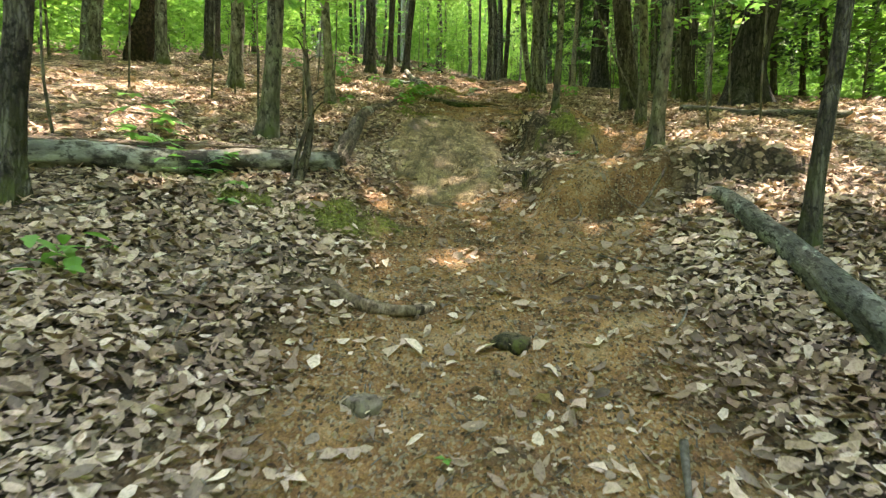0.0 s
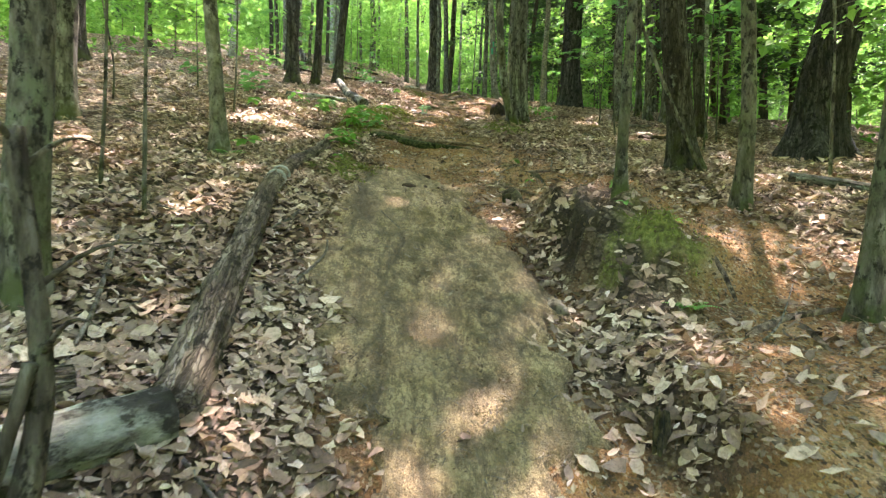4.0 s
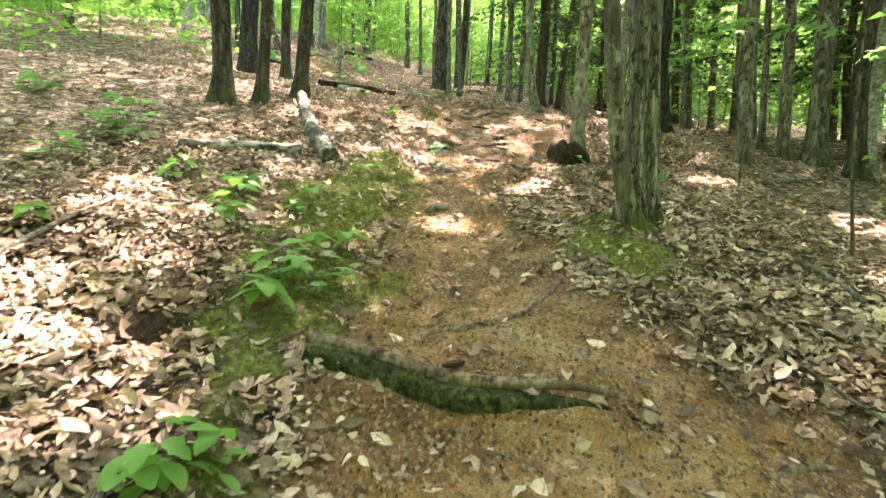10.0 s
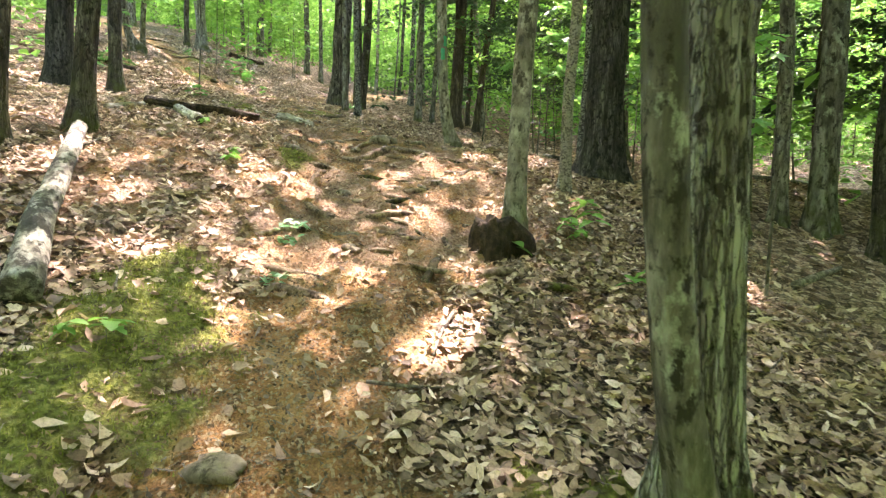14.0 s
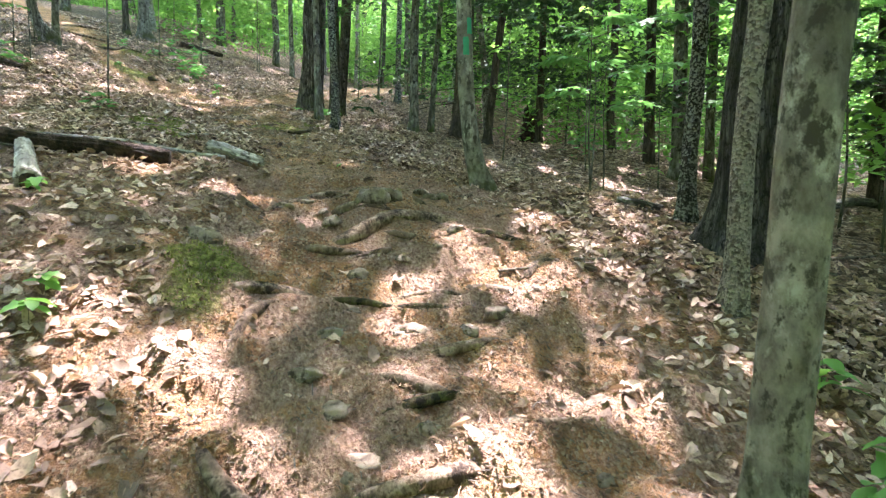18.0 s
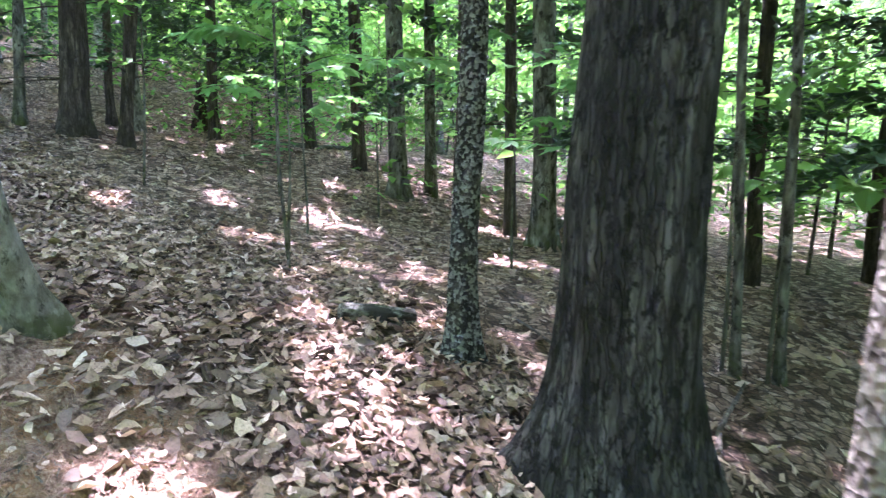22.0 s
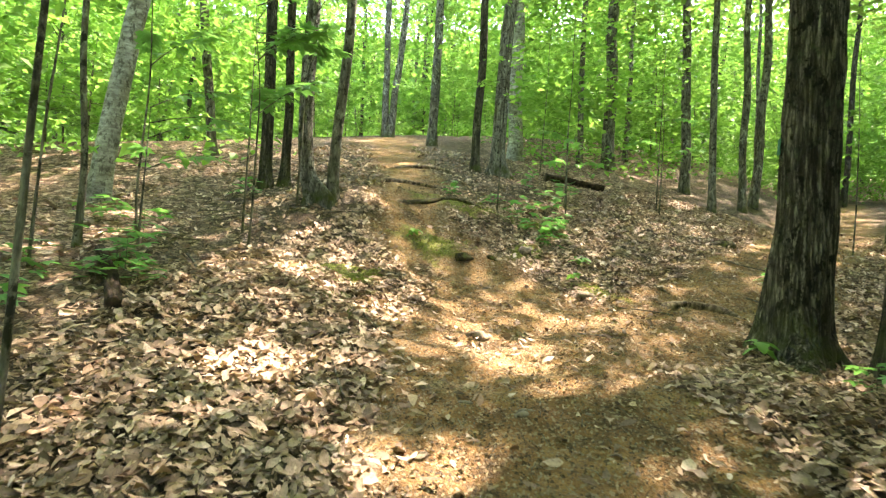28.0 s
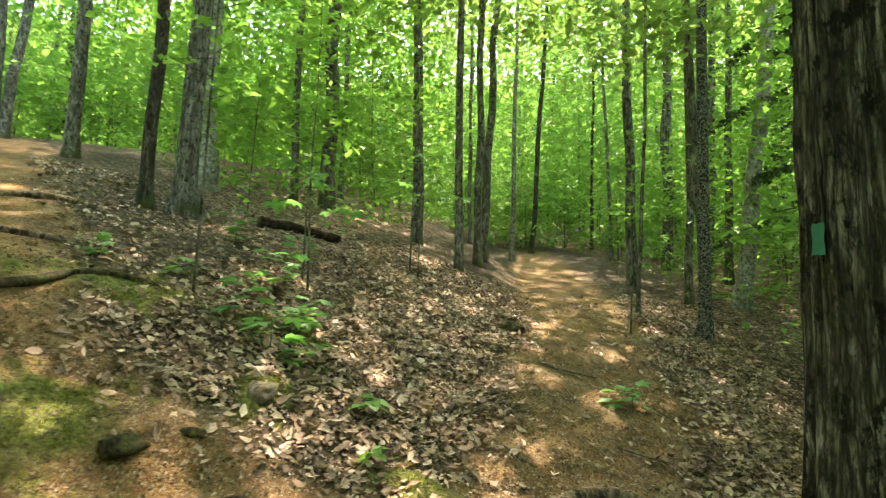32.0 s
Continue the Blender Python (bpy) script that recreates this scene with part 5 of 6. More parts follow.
for n, (points, r0) in enumerate(STICKS):
    q = lie(points, .0, r0)
    q[:, 2] += .012
    root = thing("stick", "bare grey fallen stick on the ground", "stick", "fallen sticks", *q[0, :2], q[0, 2])
    part("stem", mesh_of("stem", *tube(q - q[0], np.linspace(r0, r0 * .55, len(q)), 8, .15, n), M["twig"]), root)

# ---- roots across the trail ----
ROOTS = [([(-.67, 2.6), (-.53, 2.43), (-.3, 2.27), (-.12, 2.33), (-.03, 2.44), (-.08, 2.58)], .03, 0), ([(-.29, 4.4), (-.15, 4.43), (-.2, 4.26)], .012, 0), ([(-.14, 4.28), (0, 4.17), (.15, 4.1)], .012, 0),
         ([(.07, 9.9), (.4, 9.96), (.68, 10.11), (1.2, 10.81)], .017, 0), ([(.71, 7.88), (.86, 7.76), (1.02, 7.67)], .018, 0), ([(.92, 7.7), (.88, 7.49), (.89, 7.3)], .018, 1), ([(1.26, 8.4), (1.31, 8.13)], .02, 0),
         ([(1.33, 9.07), (1.51, 9.14), (1.64, 9.02)], .022, 0), ([(.68, 7.98), (.84, 7.93), (1.03, 7.98)], .016, 0), ([(.82, 7.49), (.85, 7.3), (.81, 7.04)], .05, 1), ([(1.31, 5.04), (1.61, 5.19), (2.0, 5.2)], .02, 0),
         ([(1.69, 5.16), (1.6, 4.84)], .013, 0), ([(1.48, 5.78), (1.54, 5.5), (1.52, 5.35)], .016, 0), ([(.8, 11.33), (1.05, 11.48), (1.31, 11.45), (1.7, 11.3)], .018, 0)]
ROOTS += [([(.76, 10.22), (.93, 10.4), (1.24, 10.88)], .012, 0), ([(.25, 10.77), (.33, 10.6), (.37, 10.5)], .008, 0), ([(1.07, 12.15), (1.19, 11.97), (1.31, 11.75)], .015, 0), ([(1.34, 12.27), (1.43, 12.11)], .015, 0),
          ([(1.48, 12.25), (1.72, 12.24)], .014, 0), ([(1.43, 15.05), (1.61, 15.05), (1.81, 15.02)], .025, 1), ([(1.89, 14.38), (1.84, 14.16), (1.89, 13.95)], .02, 0), ([(1.46, 14.25), (1.66, 14.29), (1.82, 14.3)], .022, 0),
          ([(1.25, 14.07), (1.37, 14.01), (1.55, 13.9)], .02, 0), ([(1.45, 16.65), (1.73, 16.79), (1.96, 16.98), (2.18, 17.02), (2.36, 16.86)], .045, 0), ([(2.51, 16.95), (2.93, 17.19)], .012, 0), ([(1.69, 17.42), (1.94, 17.42), (2.25, 17.21)], .035, 0),
          ([(.43, 22.08), (.68, 22.07), (.93, 22.24), (1.2, 22.16)], .016, 0), ([(1.1, 21.2), (1.51, 21.32), (1.68, 21.59), (1.78, 22.0), (1.9, 22.3)], .026, 1), ([(1.0, 21.62), (1.35, 21.66)], .016, 0), ([(.43, 21.78), (.73, 21.95), (1.1, 22.0)], .018, 0)]
ROOTS += [([(1.05, 26.8), (1.35, 27.0), (1.6, 27.08), (1.85, 26.95)], .045, 0), ([(-2.3, 27.5), (-2.0, 28.2), (-1.3, 28.7)], .035, 1), ([(-3.3, 28.6), (-2.9, 29.1), (-2.3, 29.2)], .04, 0), ([(-3.6, 30.2), (-3.0, 30.5), (-2.4, 30.4)], .04, 0),
          ([(.95, 8.6), (1.15, 8.75), (1.3, 8.75)], .02, 0), ([(1.5, 8.2), (1.55, 7.9), (1.5, 7.6)], .014, 0), ([(1.75, 8.1), (1.8, 7.8), (1.7, 7.5)], .012, 0), ([(1.35, 7.9), (1.3, 7.6)], .014, 0), ([(.62, 5.9), (.8, 5.95)], .02, 0),
          ([(1.95, 5.05), (1.75, 4.9), (1.7, 4.75)], .016, 0), ([(1.3, 6.5), (1.1, 6.75), (.95, 6.8)], .02, 1), ([(2.3, 17.6), (2.6, 17.7), (2.95, 18.1)], .016, 0), ([(1.2, 18.9), (.9, 19.2), (.5, 19.3)], .014, 0), ([(.6, 19.9), (1.0, 20.1)], .012, 0)]
tangle = np.random.RandomState(12)
for x in (.92, 1.28, 1.5, 1.82):
    ROOTS.append(([(x + tangle.uniform(-.25, .25), 4.0), (x, 3.86), (x + tangle.uniform(-.25, .25), 3.72), (x + tangle.uniform(-.4, .4), 3.58)], tangle.uniform(.006, .014), 0))
for n in range(16):
    x, y, a = tangle.uniform(.8, 1.95), tangle.uniform(7.0, 9.2), tangle.uniform(-2.6, -.6)
    line = [(x, y)]
    for _ in range(3):
        a += tangle.uniform(-.6, .6)
        line.append((line[-1][0] + .16 * math.cos(a), line[-1][1] + .16 * math.sin(a)))
    ROOTS.append((line, tangle.uniform(.007, .018), n % 4 == 0))
for n in range(34):
    x, y, a = tangle.uniform(.9, 2.5), tangle.uniform(13.2, 17.5), tangle.uniform(-.6, .6) + math.pi * (n % 2)
    line = [(x, y)]
    for _ in range(3):
        a += tangle.uniform(-.5, .5)
        line.append((line[-1][0] + .15 * math.cos(a), line[-1][1] + .15 * math.sin(a)))
    ROOTS.append((line, tangle.uniform(.014, .034), n % 7 == 0))
for n, (points, r0, green) in enumerate(ROOTS):
    q = lie(points, .85 if r0 < .03 else .45, r0)
    u = np.linspace(0, 1, len(q))
    q[:, 2] -= r0 * 1.6 * (np.abs(2 * u - 1) ** 3)
    root = thing("tree_root", "mossy exposed tree root across the trail" if green else "bare brown tree root crossing the worn trail", "root", "roots across the trail", *q[0, :2], q[0, 2])
    part("bark", mesh_of("bark", *tube(q - q[0], 1.25 * r0 * (1 - .35 * u), 12, .22, n, detail=7), M["mossy_root" if green else "root"]), root)

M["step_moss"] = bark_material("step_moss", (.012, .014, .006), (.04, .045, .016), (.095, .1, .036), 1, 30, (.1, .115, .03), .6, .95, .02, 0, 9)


def build_step():
    q = lie([(-.32, 9.66), (.03, 9.55), (.31, 9.42), (.58, 9.44), (.87, 9.41), (1.05, 9.27)], .55, .07)
    root = thing("root_step", "thick mossy root forming a step in the trail", "root", x=q[0, 0], y=q[0, 1], z=q[0, 2])
    r = np.interp(np.linspace(0, 1, len(q)), [0, .15, .45, .75, 1], [.07, .085, .075, .04, .015])
    part("bark", mesh_of("bark", *tube(q - q[0] + (0, .025, .03), r * .42, 18, .12, 4, detail=5), M["root"]), root, "bare brown root along the step")
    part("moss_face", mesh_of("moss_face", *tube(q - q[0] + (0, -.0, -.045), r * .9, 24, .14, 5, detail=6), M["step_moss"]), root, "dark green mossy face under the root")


build_step()


# ---- stumps and snags ----
def build_stump(x, y, r0, tall, kind, label, k, ragged=.5, lean=(0, 0), bury=.12):
    root = thing("tree_stump", label, "stump", x=x, y=y)
    z = np.linspace(-bury, tall, 16)
    p = np.stack([lean[0] * z, lean[1] * z, z], -1)
    v, f = tube(p, r0 * (1.25 - .35 * np.linspace(0, 1, 16)), 28, .3, k, lobes=.5, detail=5)
    top = v[:, 2] > tall * .6
    a = np.arctan2(v[:, 1], v[:, 0])
    v[top, 2] += ragged * tall * (vnoise(np.cos(a[top]) * 3 + 9, np.sin(a[top]) * 3 + 9, k) - .6) * (v[top, 2] / tall - .6) * 2.5
    part("wood", mesh_of("wood", v, f, M[kind]), root)
    return root


build_stump(2.2, 14.02, .15, .27, "rot", "black rotten stump at the foot of a beech", 1)


def build_snag():
    """A crooked dead stem, forked below, with short broken twigs."""
    root = thing("dead_snag", "crooked dark dead stem with a split foot beside a birch log", "snag", x=-1.12, y=3.95)
    z = np.linspace(-.12, 1.0, 40)
    bend = np.stack([.1 * z + .05 * np.sin(z * 4.2), .06 * z + .03 * np.sin(z * 3 + 1), z], -1)
    part("stem", mesh_of("stem", *tube(bend, .027 * (1.15 - .5 * z / 1.0) * (1 + .5 * np.exp(-np.maximum(z, 0) / .1)), 30, .16, 5, detail=9, furrow=.2), M["snag"]), root)
    w = np.linspace(-.1, .5, 20)
    prong = np.stack([.1 * w + .05 * np.sin(w * 4.2) - .05 * np.sin(np.clip((.5 - w) / .5, 0, 1) * 2.4), .06 * w - .02, w], -1)
    part("prong", mesh_of("prong", *tube(prong, .016 * (1.2 - .3 * w / .5), 18, .2, 6, detail=9, furrow=.2), M["snag"]), root)
    for h, a, reach in ((.9, 1.0, .2), (.8, 2.6, .15), (.96, 4.4, .2), (.5, 5.6, .25), (.65, .2, .25)):
        u = np.linspace(0, 1, 7)[:, None]
        start = np.array([np.interp(h, z, bend[:, c]) for c in range(3)])
        part("twig", mesh_of("twig", *tube(start + np.array((math.cos(a) * reach, math.sin(a) * reach, .35 * reach)) * u + np.array((0, 0, .05)) * np.sin(u * 3), .008 * (1.1 - u[:, 0]), 6, .1, 7), M["snag"]), root)


M["snag"] = bark_material("snag_bark", (.03, .023, .016), (.095, .075, .053), (.2, .17, .128), .2, 24, (.1, .1, .06), .6, .93, .02, 0, 6)
build_snag()
build_stump(-6.2, 11.7, .22, 1.15, "rot", "tall charred black stump on the slope", 3, 1.2, (.2, 0))
build_stump(.8, 7.25, .055, .06, "mossy_root", "small mossy root stub", 4)
build_stump(8.4, 28.5, .2, .9, "rot", "dark broken stump among hemlocks", 5, .8)
build_stump(.68, 4.52, .02, .13, "mossy_root", "thin broken mossy stub beside the slab", 7)


# ---- stones ----
def build_stone(x, y, size, k, flat=.55, mossy=False):
    bm = bmesh.new()
    bmesh.ops.create_icosphere(bm, subdivisions=3, radius=1)
    r = np.random.RandomState(k + 50)
    sx, sy, sz = size * .5 * r.uniform(.85, 1.2), size * .5 * r.uniform(.65, 1), size * .5 * flat
    for v in bm.verts:
        c = v.co
        n = 1 + .45 * (noise.noise(c * 1.1 + Vector((k, 0, 0))) + .5 * noise.noise(c * 3 + Vector((0, k, 0))))
        v.co = Vector((c.x * sx * n, c.y * sy * n, max(-.5, min(c.z, .75)) * sz * n))
    bmesh.ops.rotate(bm, verts=bm.verts, matrix=Euler((r.uniform(-.2, .2), r.uniform(-.2, .2), r.uniform(0, 6))).to_matrix())
    me = bpy.data.meshes.new("stone")
    bm.to_mesh(me)
    bm.free()
    me.polygons.foreach_set("use_smooth", [True] * len(me.polygons))
    me.materials.append(M["mossy_root" if mossy else "rock"])
    ob = new("rock", me)
    ob.location = (x, y, float(ground_z(x, y)) - sz * .1)
    tagged(ob, "low mossy rock bedded in the ground" if mossy else "grey-brown rock bedded in the trail", "rock", "rocks in the ground")


STONES = [(.46, 11.9, .21, 0), (.62, 5.55, .2, 0), (1.8, 17.15, .25, 0), (1.35, 15.64, .14, 0), (2.15, 15.63, .14, 0), (1.96, 15.5, .13, 0), (1.73, 15.64, .15, 0), (.73, 16.35, .22, 0), (1.99, 17.3, .25, 0), (2.34, 17.3, .18, 0),
          (.73, 14.48, .2, 0), (1.12, 14.31, .17, 0), (4.6, 17.95, .26, 0), (-1.08, 26.75, .24, 1), (2.0, 30.5, .38, 1), (-.54, 27.5, .26, 0), (.31, 26.63, .28, 0), (4.2, 11.95, .2, 0), (-.81, 26.95, .15, 1), (-.28, 24.64, .17, 0),
          (-.31, 1.61, .14, 0), (.28, 2.05, .2, 1), (1.6, 14.9, .1, 0), (1.2, 15.3, .12, 0), (2.5, 15.9, .1, 0), (.4, 21.2, .16, 1), (.9, 20.9, .12, 0)]
strewn = np.random.RandomState(71)
for _ in range(30):
    STONES.append((strewn.uniform(1.0, 2.75), strewn.uniform(13.0, 17.6), strewn.uniform(.05, .15), 0))
for _ in range(40):
    y = strewn.uniform(20, 29)
    STONES.append((float(knots(y, CENTRE_X)) + strewn.uniform(-1.2, 1.1), y, strewn.uniform(.03, .1), int(strewn.rand() < .3)))
for n, (x, y, size, mossy) in enumerate(STONES):
    build_stone(x, y, size, n, (.5 if n < 27 else .32) + .25 * (n % 3) / 2, bool(mossy))


# ---- pine cones ----
def build_cones():
    r = np.random.RandomState(3)
    v, f = [], []
    rows = 13
    for i in range(rows):
        h = i / (rows - 1)
        for j in range(7):
            a = j * 2 * np.pi / 7 + i * .9
            out, rise = (.28 + .75 * math.sin(math.pi * (.12 + .8 * h))) * .2, h - .5
            c, s = math.cos(a), math.sin(a)
            n = len(v)
            v += [(c * .05, s * .05, rise), (c * out - s * .07, s * out + c * .07, rise + .05), (c * out * 1.12, s * out * 1.12, rise + .1), (c * out + s * .07, s * out - c * .07, rise + .05)]
            f.append((n, n + 1, n + 2, n + 3))
    scales = mesh_of("scale_whorl", np.array(v), np.array(f), M["cone"], False)
    core = mesh_of("core", *tube(np.array([(0, 0, z) for z in np.linspace(-.48, .5, 6)]), np.array([.05, .1, .12, .11, .07, .02]), 8), M["cone"])
    CONES = [(.01, 7.58, .11), (.14, 7.57, .08), (.23, 8.37, .11), (.27, 9.62, .09), (.45, 8.95, .07), (.38, 10.38, .08), (-.08, 14.54, .1), (.25, 14.93, .08), (-.16, 13.61, .08), (-.41, 13.61, .08), (1.55, 12.76, .06), (.18, 14.91, .1),
             (-.02, 15.71, .1), (.44, 15.97, .08), (.47, 15.12, .07), (1.91, 17.9, .08), (2.52, 16.67, .07), (3.47, 18.26, .08), (2.94, 16.08, .1), (3.03, 16.77, .08), (3.37, 18.09, .1), (3.95, 18.02, .12), (3.87, 17.93, .13)]
    CONES += [(3.38, 17.75, .1), (3.47, 17.57, .12), (3.95, 17.54, .11), (4.3, 17.3, .1), (5.0, 18.1, .11), (3.83, 17.9, .1), (4.9, 18.0, .12), (4.95, 17.9, .12), (4.01, 19.6, .1), (1.27, 20.27, .09), (.75, 20.42, .08), (.3, 11.2, .06), (-.2, 14.1, .08), (2.6, 15.4, .08)]
    for n, (x, y, size) in enumerate(CONES):
        cone = thing("pine_cone", "open brown pine cone lying on the ground", "pine cone", "fallen pine cones", x, y, float(ground_z(x, y)) + size * .2)
        part("scale_whorl", scales, cone)
        part("core", core, cone)
        cone.rotation_euler = (radians(82 + r.uniform(-8, 8)), 0, r.uniform(0, 6.28))
        cone.scale = (size, size, size)


build_cones()


# ---- seedlings, ferns and low sprays ----
def blade(long, wide, droop=.25, teeth=False):
    """A pointed leaf along +x with a folded midrib."""
    u = np.linspace(0, 1, 7)
    w = wide * np.sin(np.pi * np.clip(u * .93 + .04, 0, 1)) ** .8
    if teeth:
        w = w * (1 + .3 * np.array([0, 1, -.6, 1, -.6, .5, 0]))
    z = -droop * long * u ** 2
    mid = np.stack([u * long, 0 * u, z], -1)
    left, right = mid + np.stack([0 * u, w, .25 * w], -1), mid + np.stack([0 * u, -w, .25 * w], -1)
    verts = np.concatenate([mid, left, right])
    i = np.arange(6)
    faces = np.concatenate([np.stack([i, i + 1, 7 + i + 1, 7 + i], -1), np.stack([i + 1, i, 14 + i, 14 + i + 1], -1)])
    return verts, faces


LEAF = [mesh_of("leaf", *blade(1, .27 + .04 * n, .2 + .1 * n, n == 2), M["seedling"]) for n in range(3)]


def palmate():
    """A five-lobed maple leaf along +x, lightly cupped and drooping."""
    rim = []
    for n in range(5):
        a = radians(-112 + 56 * n)
        long = (.52, .85, 1.0, .85, .52)[n]
        for da, reach in ((-21, .62), (-9, .8), (0, 1.0), (9, .8), (21, .62)):
            rim.append((.3 + long * .7 * reach * math.cos(a + radians(da)), long * .7 * reach * math.sin(a + radians(da))))
        if n < 4:
            rim.append((.3 + .27 * math.cos(a + radians(28)), .27 * math.sin(a + radians(28))))
    rim = np.array([(.08, 0)] + rim)
    flat = np.concatenate([[(.3, 0)], rim])
    d = np.hypot(flat[:, 0] - .3, flat[:, 1])
    verts = np.column_stack([flat, .1 * np.abs(flat[:, 1]) - .3 * d * d])
    i = np.arange(len(rim))
    return verts, np.stack([0 * i, 1 + i, 1 + (i + 1) % len(rim)], -1)


PALM = mesh_of("leaf", *palmate(), M["palm"], False)
BLUE = mesh_of("leaf", *blade(1, .4, .1), M["bluish"])
STEM = mesh_of("stem", *tube(np.array([(0, 0, -.1), (.02, 0, .4), (0, .02, 1)]), np.array([.03, .022, .012]), 6), M["twig"])


def build_seedling(x, y, size, k, blue=False):
    r = np.random.RandomState(k + 400)
    root = thing("seedling", "cluster of small bluish-green leaves" if blue else "low green broad-leaved seedling in the litter", "plant", "seedlings on the forest floor", x, y)
    tall = size * (.25 if blue else r.uniform(.35, .6))
    stem = part("stem", STEM, root)
    stem.scale = (size * .25, size * .25, tall)
    broad = size >= .4
    n = 26 if blue else 15 if size > .3 else 7 if size > .14 else 4
    for i in range(n):
        leaf = part("leaf", BLUE if blue else PALM if broad else LEAF[(k + i) % 3], root)
        s = size * (r.uniform(.2, .32) if blue else r.uniform(.24, .36) if size > .3 else r.uniform(.36, .52))
        leaf.scale = (s, s, s)
        h = tall * (1 - .5 * (i // 4) / 2) * r.uniform(.85, 1.05)
        leaf.location = (r.uniform(-.08, .08) * size, r.uniform(-.08, .08) * size, h if not blue else tall * r.rand())
        if blue or size > .3:
            a = r.rand() * 6.28
            out = r.uniform(.05, .5) if blue else .25
            leaf.location.x += out * size * math.cos(a)
            leaf.location.y += out * size * math.sin(a)
        leaf.rotation_euler = (r.uniform(-.3, .3) * (2 if blue else 1), r.uniform(-.3, .35) * (2 if blue else 1), i * 2.4 + r.uniform(-.4, .4))


PLANTS = [(-.66, 8.98, .33), (-.61, 8.22, .13), (1.22, 8.83, .13), (-.35, 10.19, .42), (-.5, 10.1, .35), (-.94, 11.49, .4), (-2.3, 13.0, .6), (-1.82, 10.54, .25), (-.96, 11.58, .3), (-.57, 11.33, .22), (-.94, 10.94, .25), (-.54, 9.9, .3), (1.1, 7.8, .11),
          (-2.1, 3.75, .5), (-1.85, 3.6, .4), (-1.65, 2.38, .14), (-.01, 1.33, .09), (-1.39, 3.21, .18), (-1.4, 3.45, .2), (1.33, 6.43, .17), (1.16, 5.92, .12), (-1.45, 8.23, .26), (1.61, 6.13, .1), (2.3, 13.95, .3), (2.9, 14.2, .36), (3.2, 14.4, .3)]
PLANTS += [(.23, 15.6, .17), (-.13, 16.7, .18), (.22, 15.45, .2), (-.55, 28.1, .62), (-.3, 27.95, .5), (-.85, 28.4, .55), (-2.74, 23.65, .5), (-2.73, 23.4, .4), (-2.45, 23.5, .4), (-.5, 30.5, .6), (-2.94, 22.7, .6), (1.78, 18.83, .1),
           (-.35, 28.6, .5), (-.03, 12.57, .2), (-.17, 12.56, .17), (6.5, 22.5, .6), (7.2, 23.5, .7), (-3.2, 23.2, .5), (-.4, 10.5, .3), (-.2, 10.7, .28), (2.35, 24.9, .4), (2.25, 23.7, .4), (1.75, 25.5, .3), (-1.7, 26.7, .25), (-2.0, 28.9, .4)]
PLANTS += [(-2.2, 12.6, .5), (-1.36, 11.64, .36), (-.95, 11.25, .34), (-.5, 11.5, .26), (-2.3, 11.75, .45), (-.6, 9.0, .34), (-3.7, 14.3, .6), (-2.4, 4.36, .6), (-1.7, 3.74, .45), (-1.67, 2.03, .34), (-.74, 20.8, .45),
           (2.4, 28.3, .5), (-.59, 29.5, .6), (-1.2, 30.6, .5), (-.32, 28.6, .5), (.13, 27.57, .3), (.13, 27.05, .22), (-1.4, 29.1, .4), (-4.2, 26.8, .5), (-4.4, 24.8, .6), (-3.0, 23.8, .55), (-3.5, 24.5, .6), (3.0, 13.4, .35), (3.4, 14.9, .35)]
for n, (x, y, size) in enumerate(PLANTS):
    build_seedling(x, y, size, n)
for n, (x, y, size) in enumerate([(.71, 14.25, .26), (.62, 13.43, .2), (.7, 14.05, .18)]):
    build_seedling(x, y, size, 90 + n, True)


def build_fern(x, y, size, k):
    r = np.random.RandomState(k)
    root = thing("fern", "small green fern with narrow fronds", "fern", "ferns", x, y)
    for i in range(5):
        pieces = []
        for u in np.linspace(.15, 1, 12):
            for side in (1, -1):
                v, f = blade(.28 * (1.1 - u), .22 * (1.1 - u) * .3, .2)
                a = side * 1.2
                v = v @ np.array([[math.cos(a), math.sin(a), 0], [-math.sin(a), math.cos(a), 0], [0, 0, 1]])
                pieces.append((v + (u, 0, .6 * u - .5 * u * u), f))
        frond = part("frond", mesh_of("frond", *joined(pieces), M["seedling"]), root)
        frond.scale = (size, size, size)
        frond.rotation_euler = (0, 0, i * 1.3 + r.rand())


build_fern(1.23, 5.3, .16, 1)
build_fern(-1.55, 8.0, .22, 2)
build_fern(-2.3, 4.2, .3, 3)


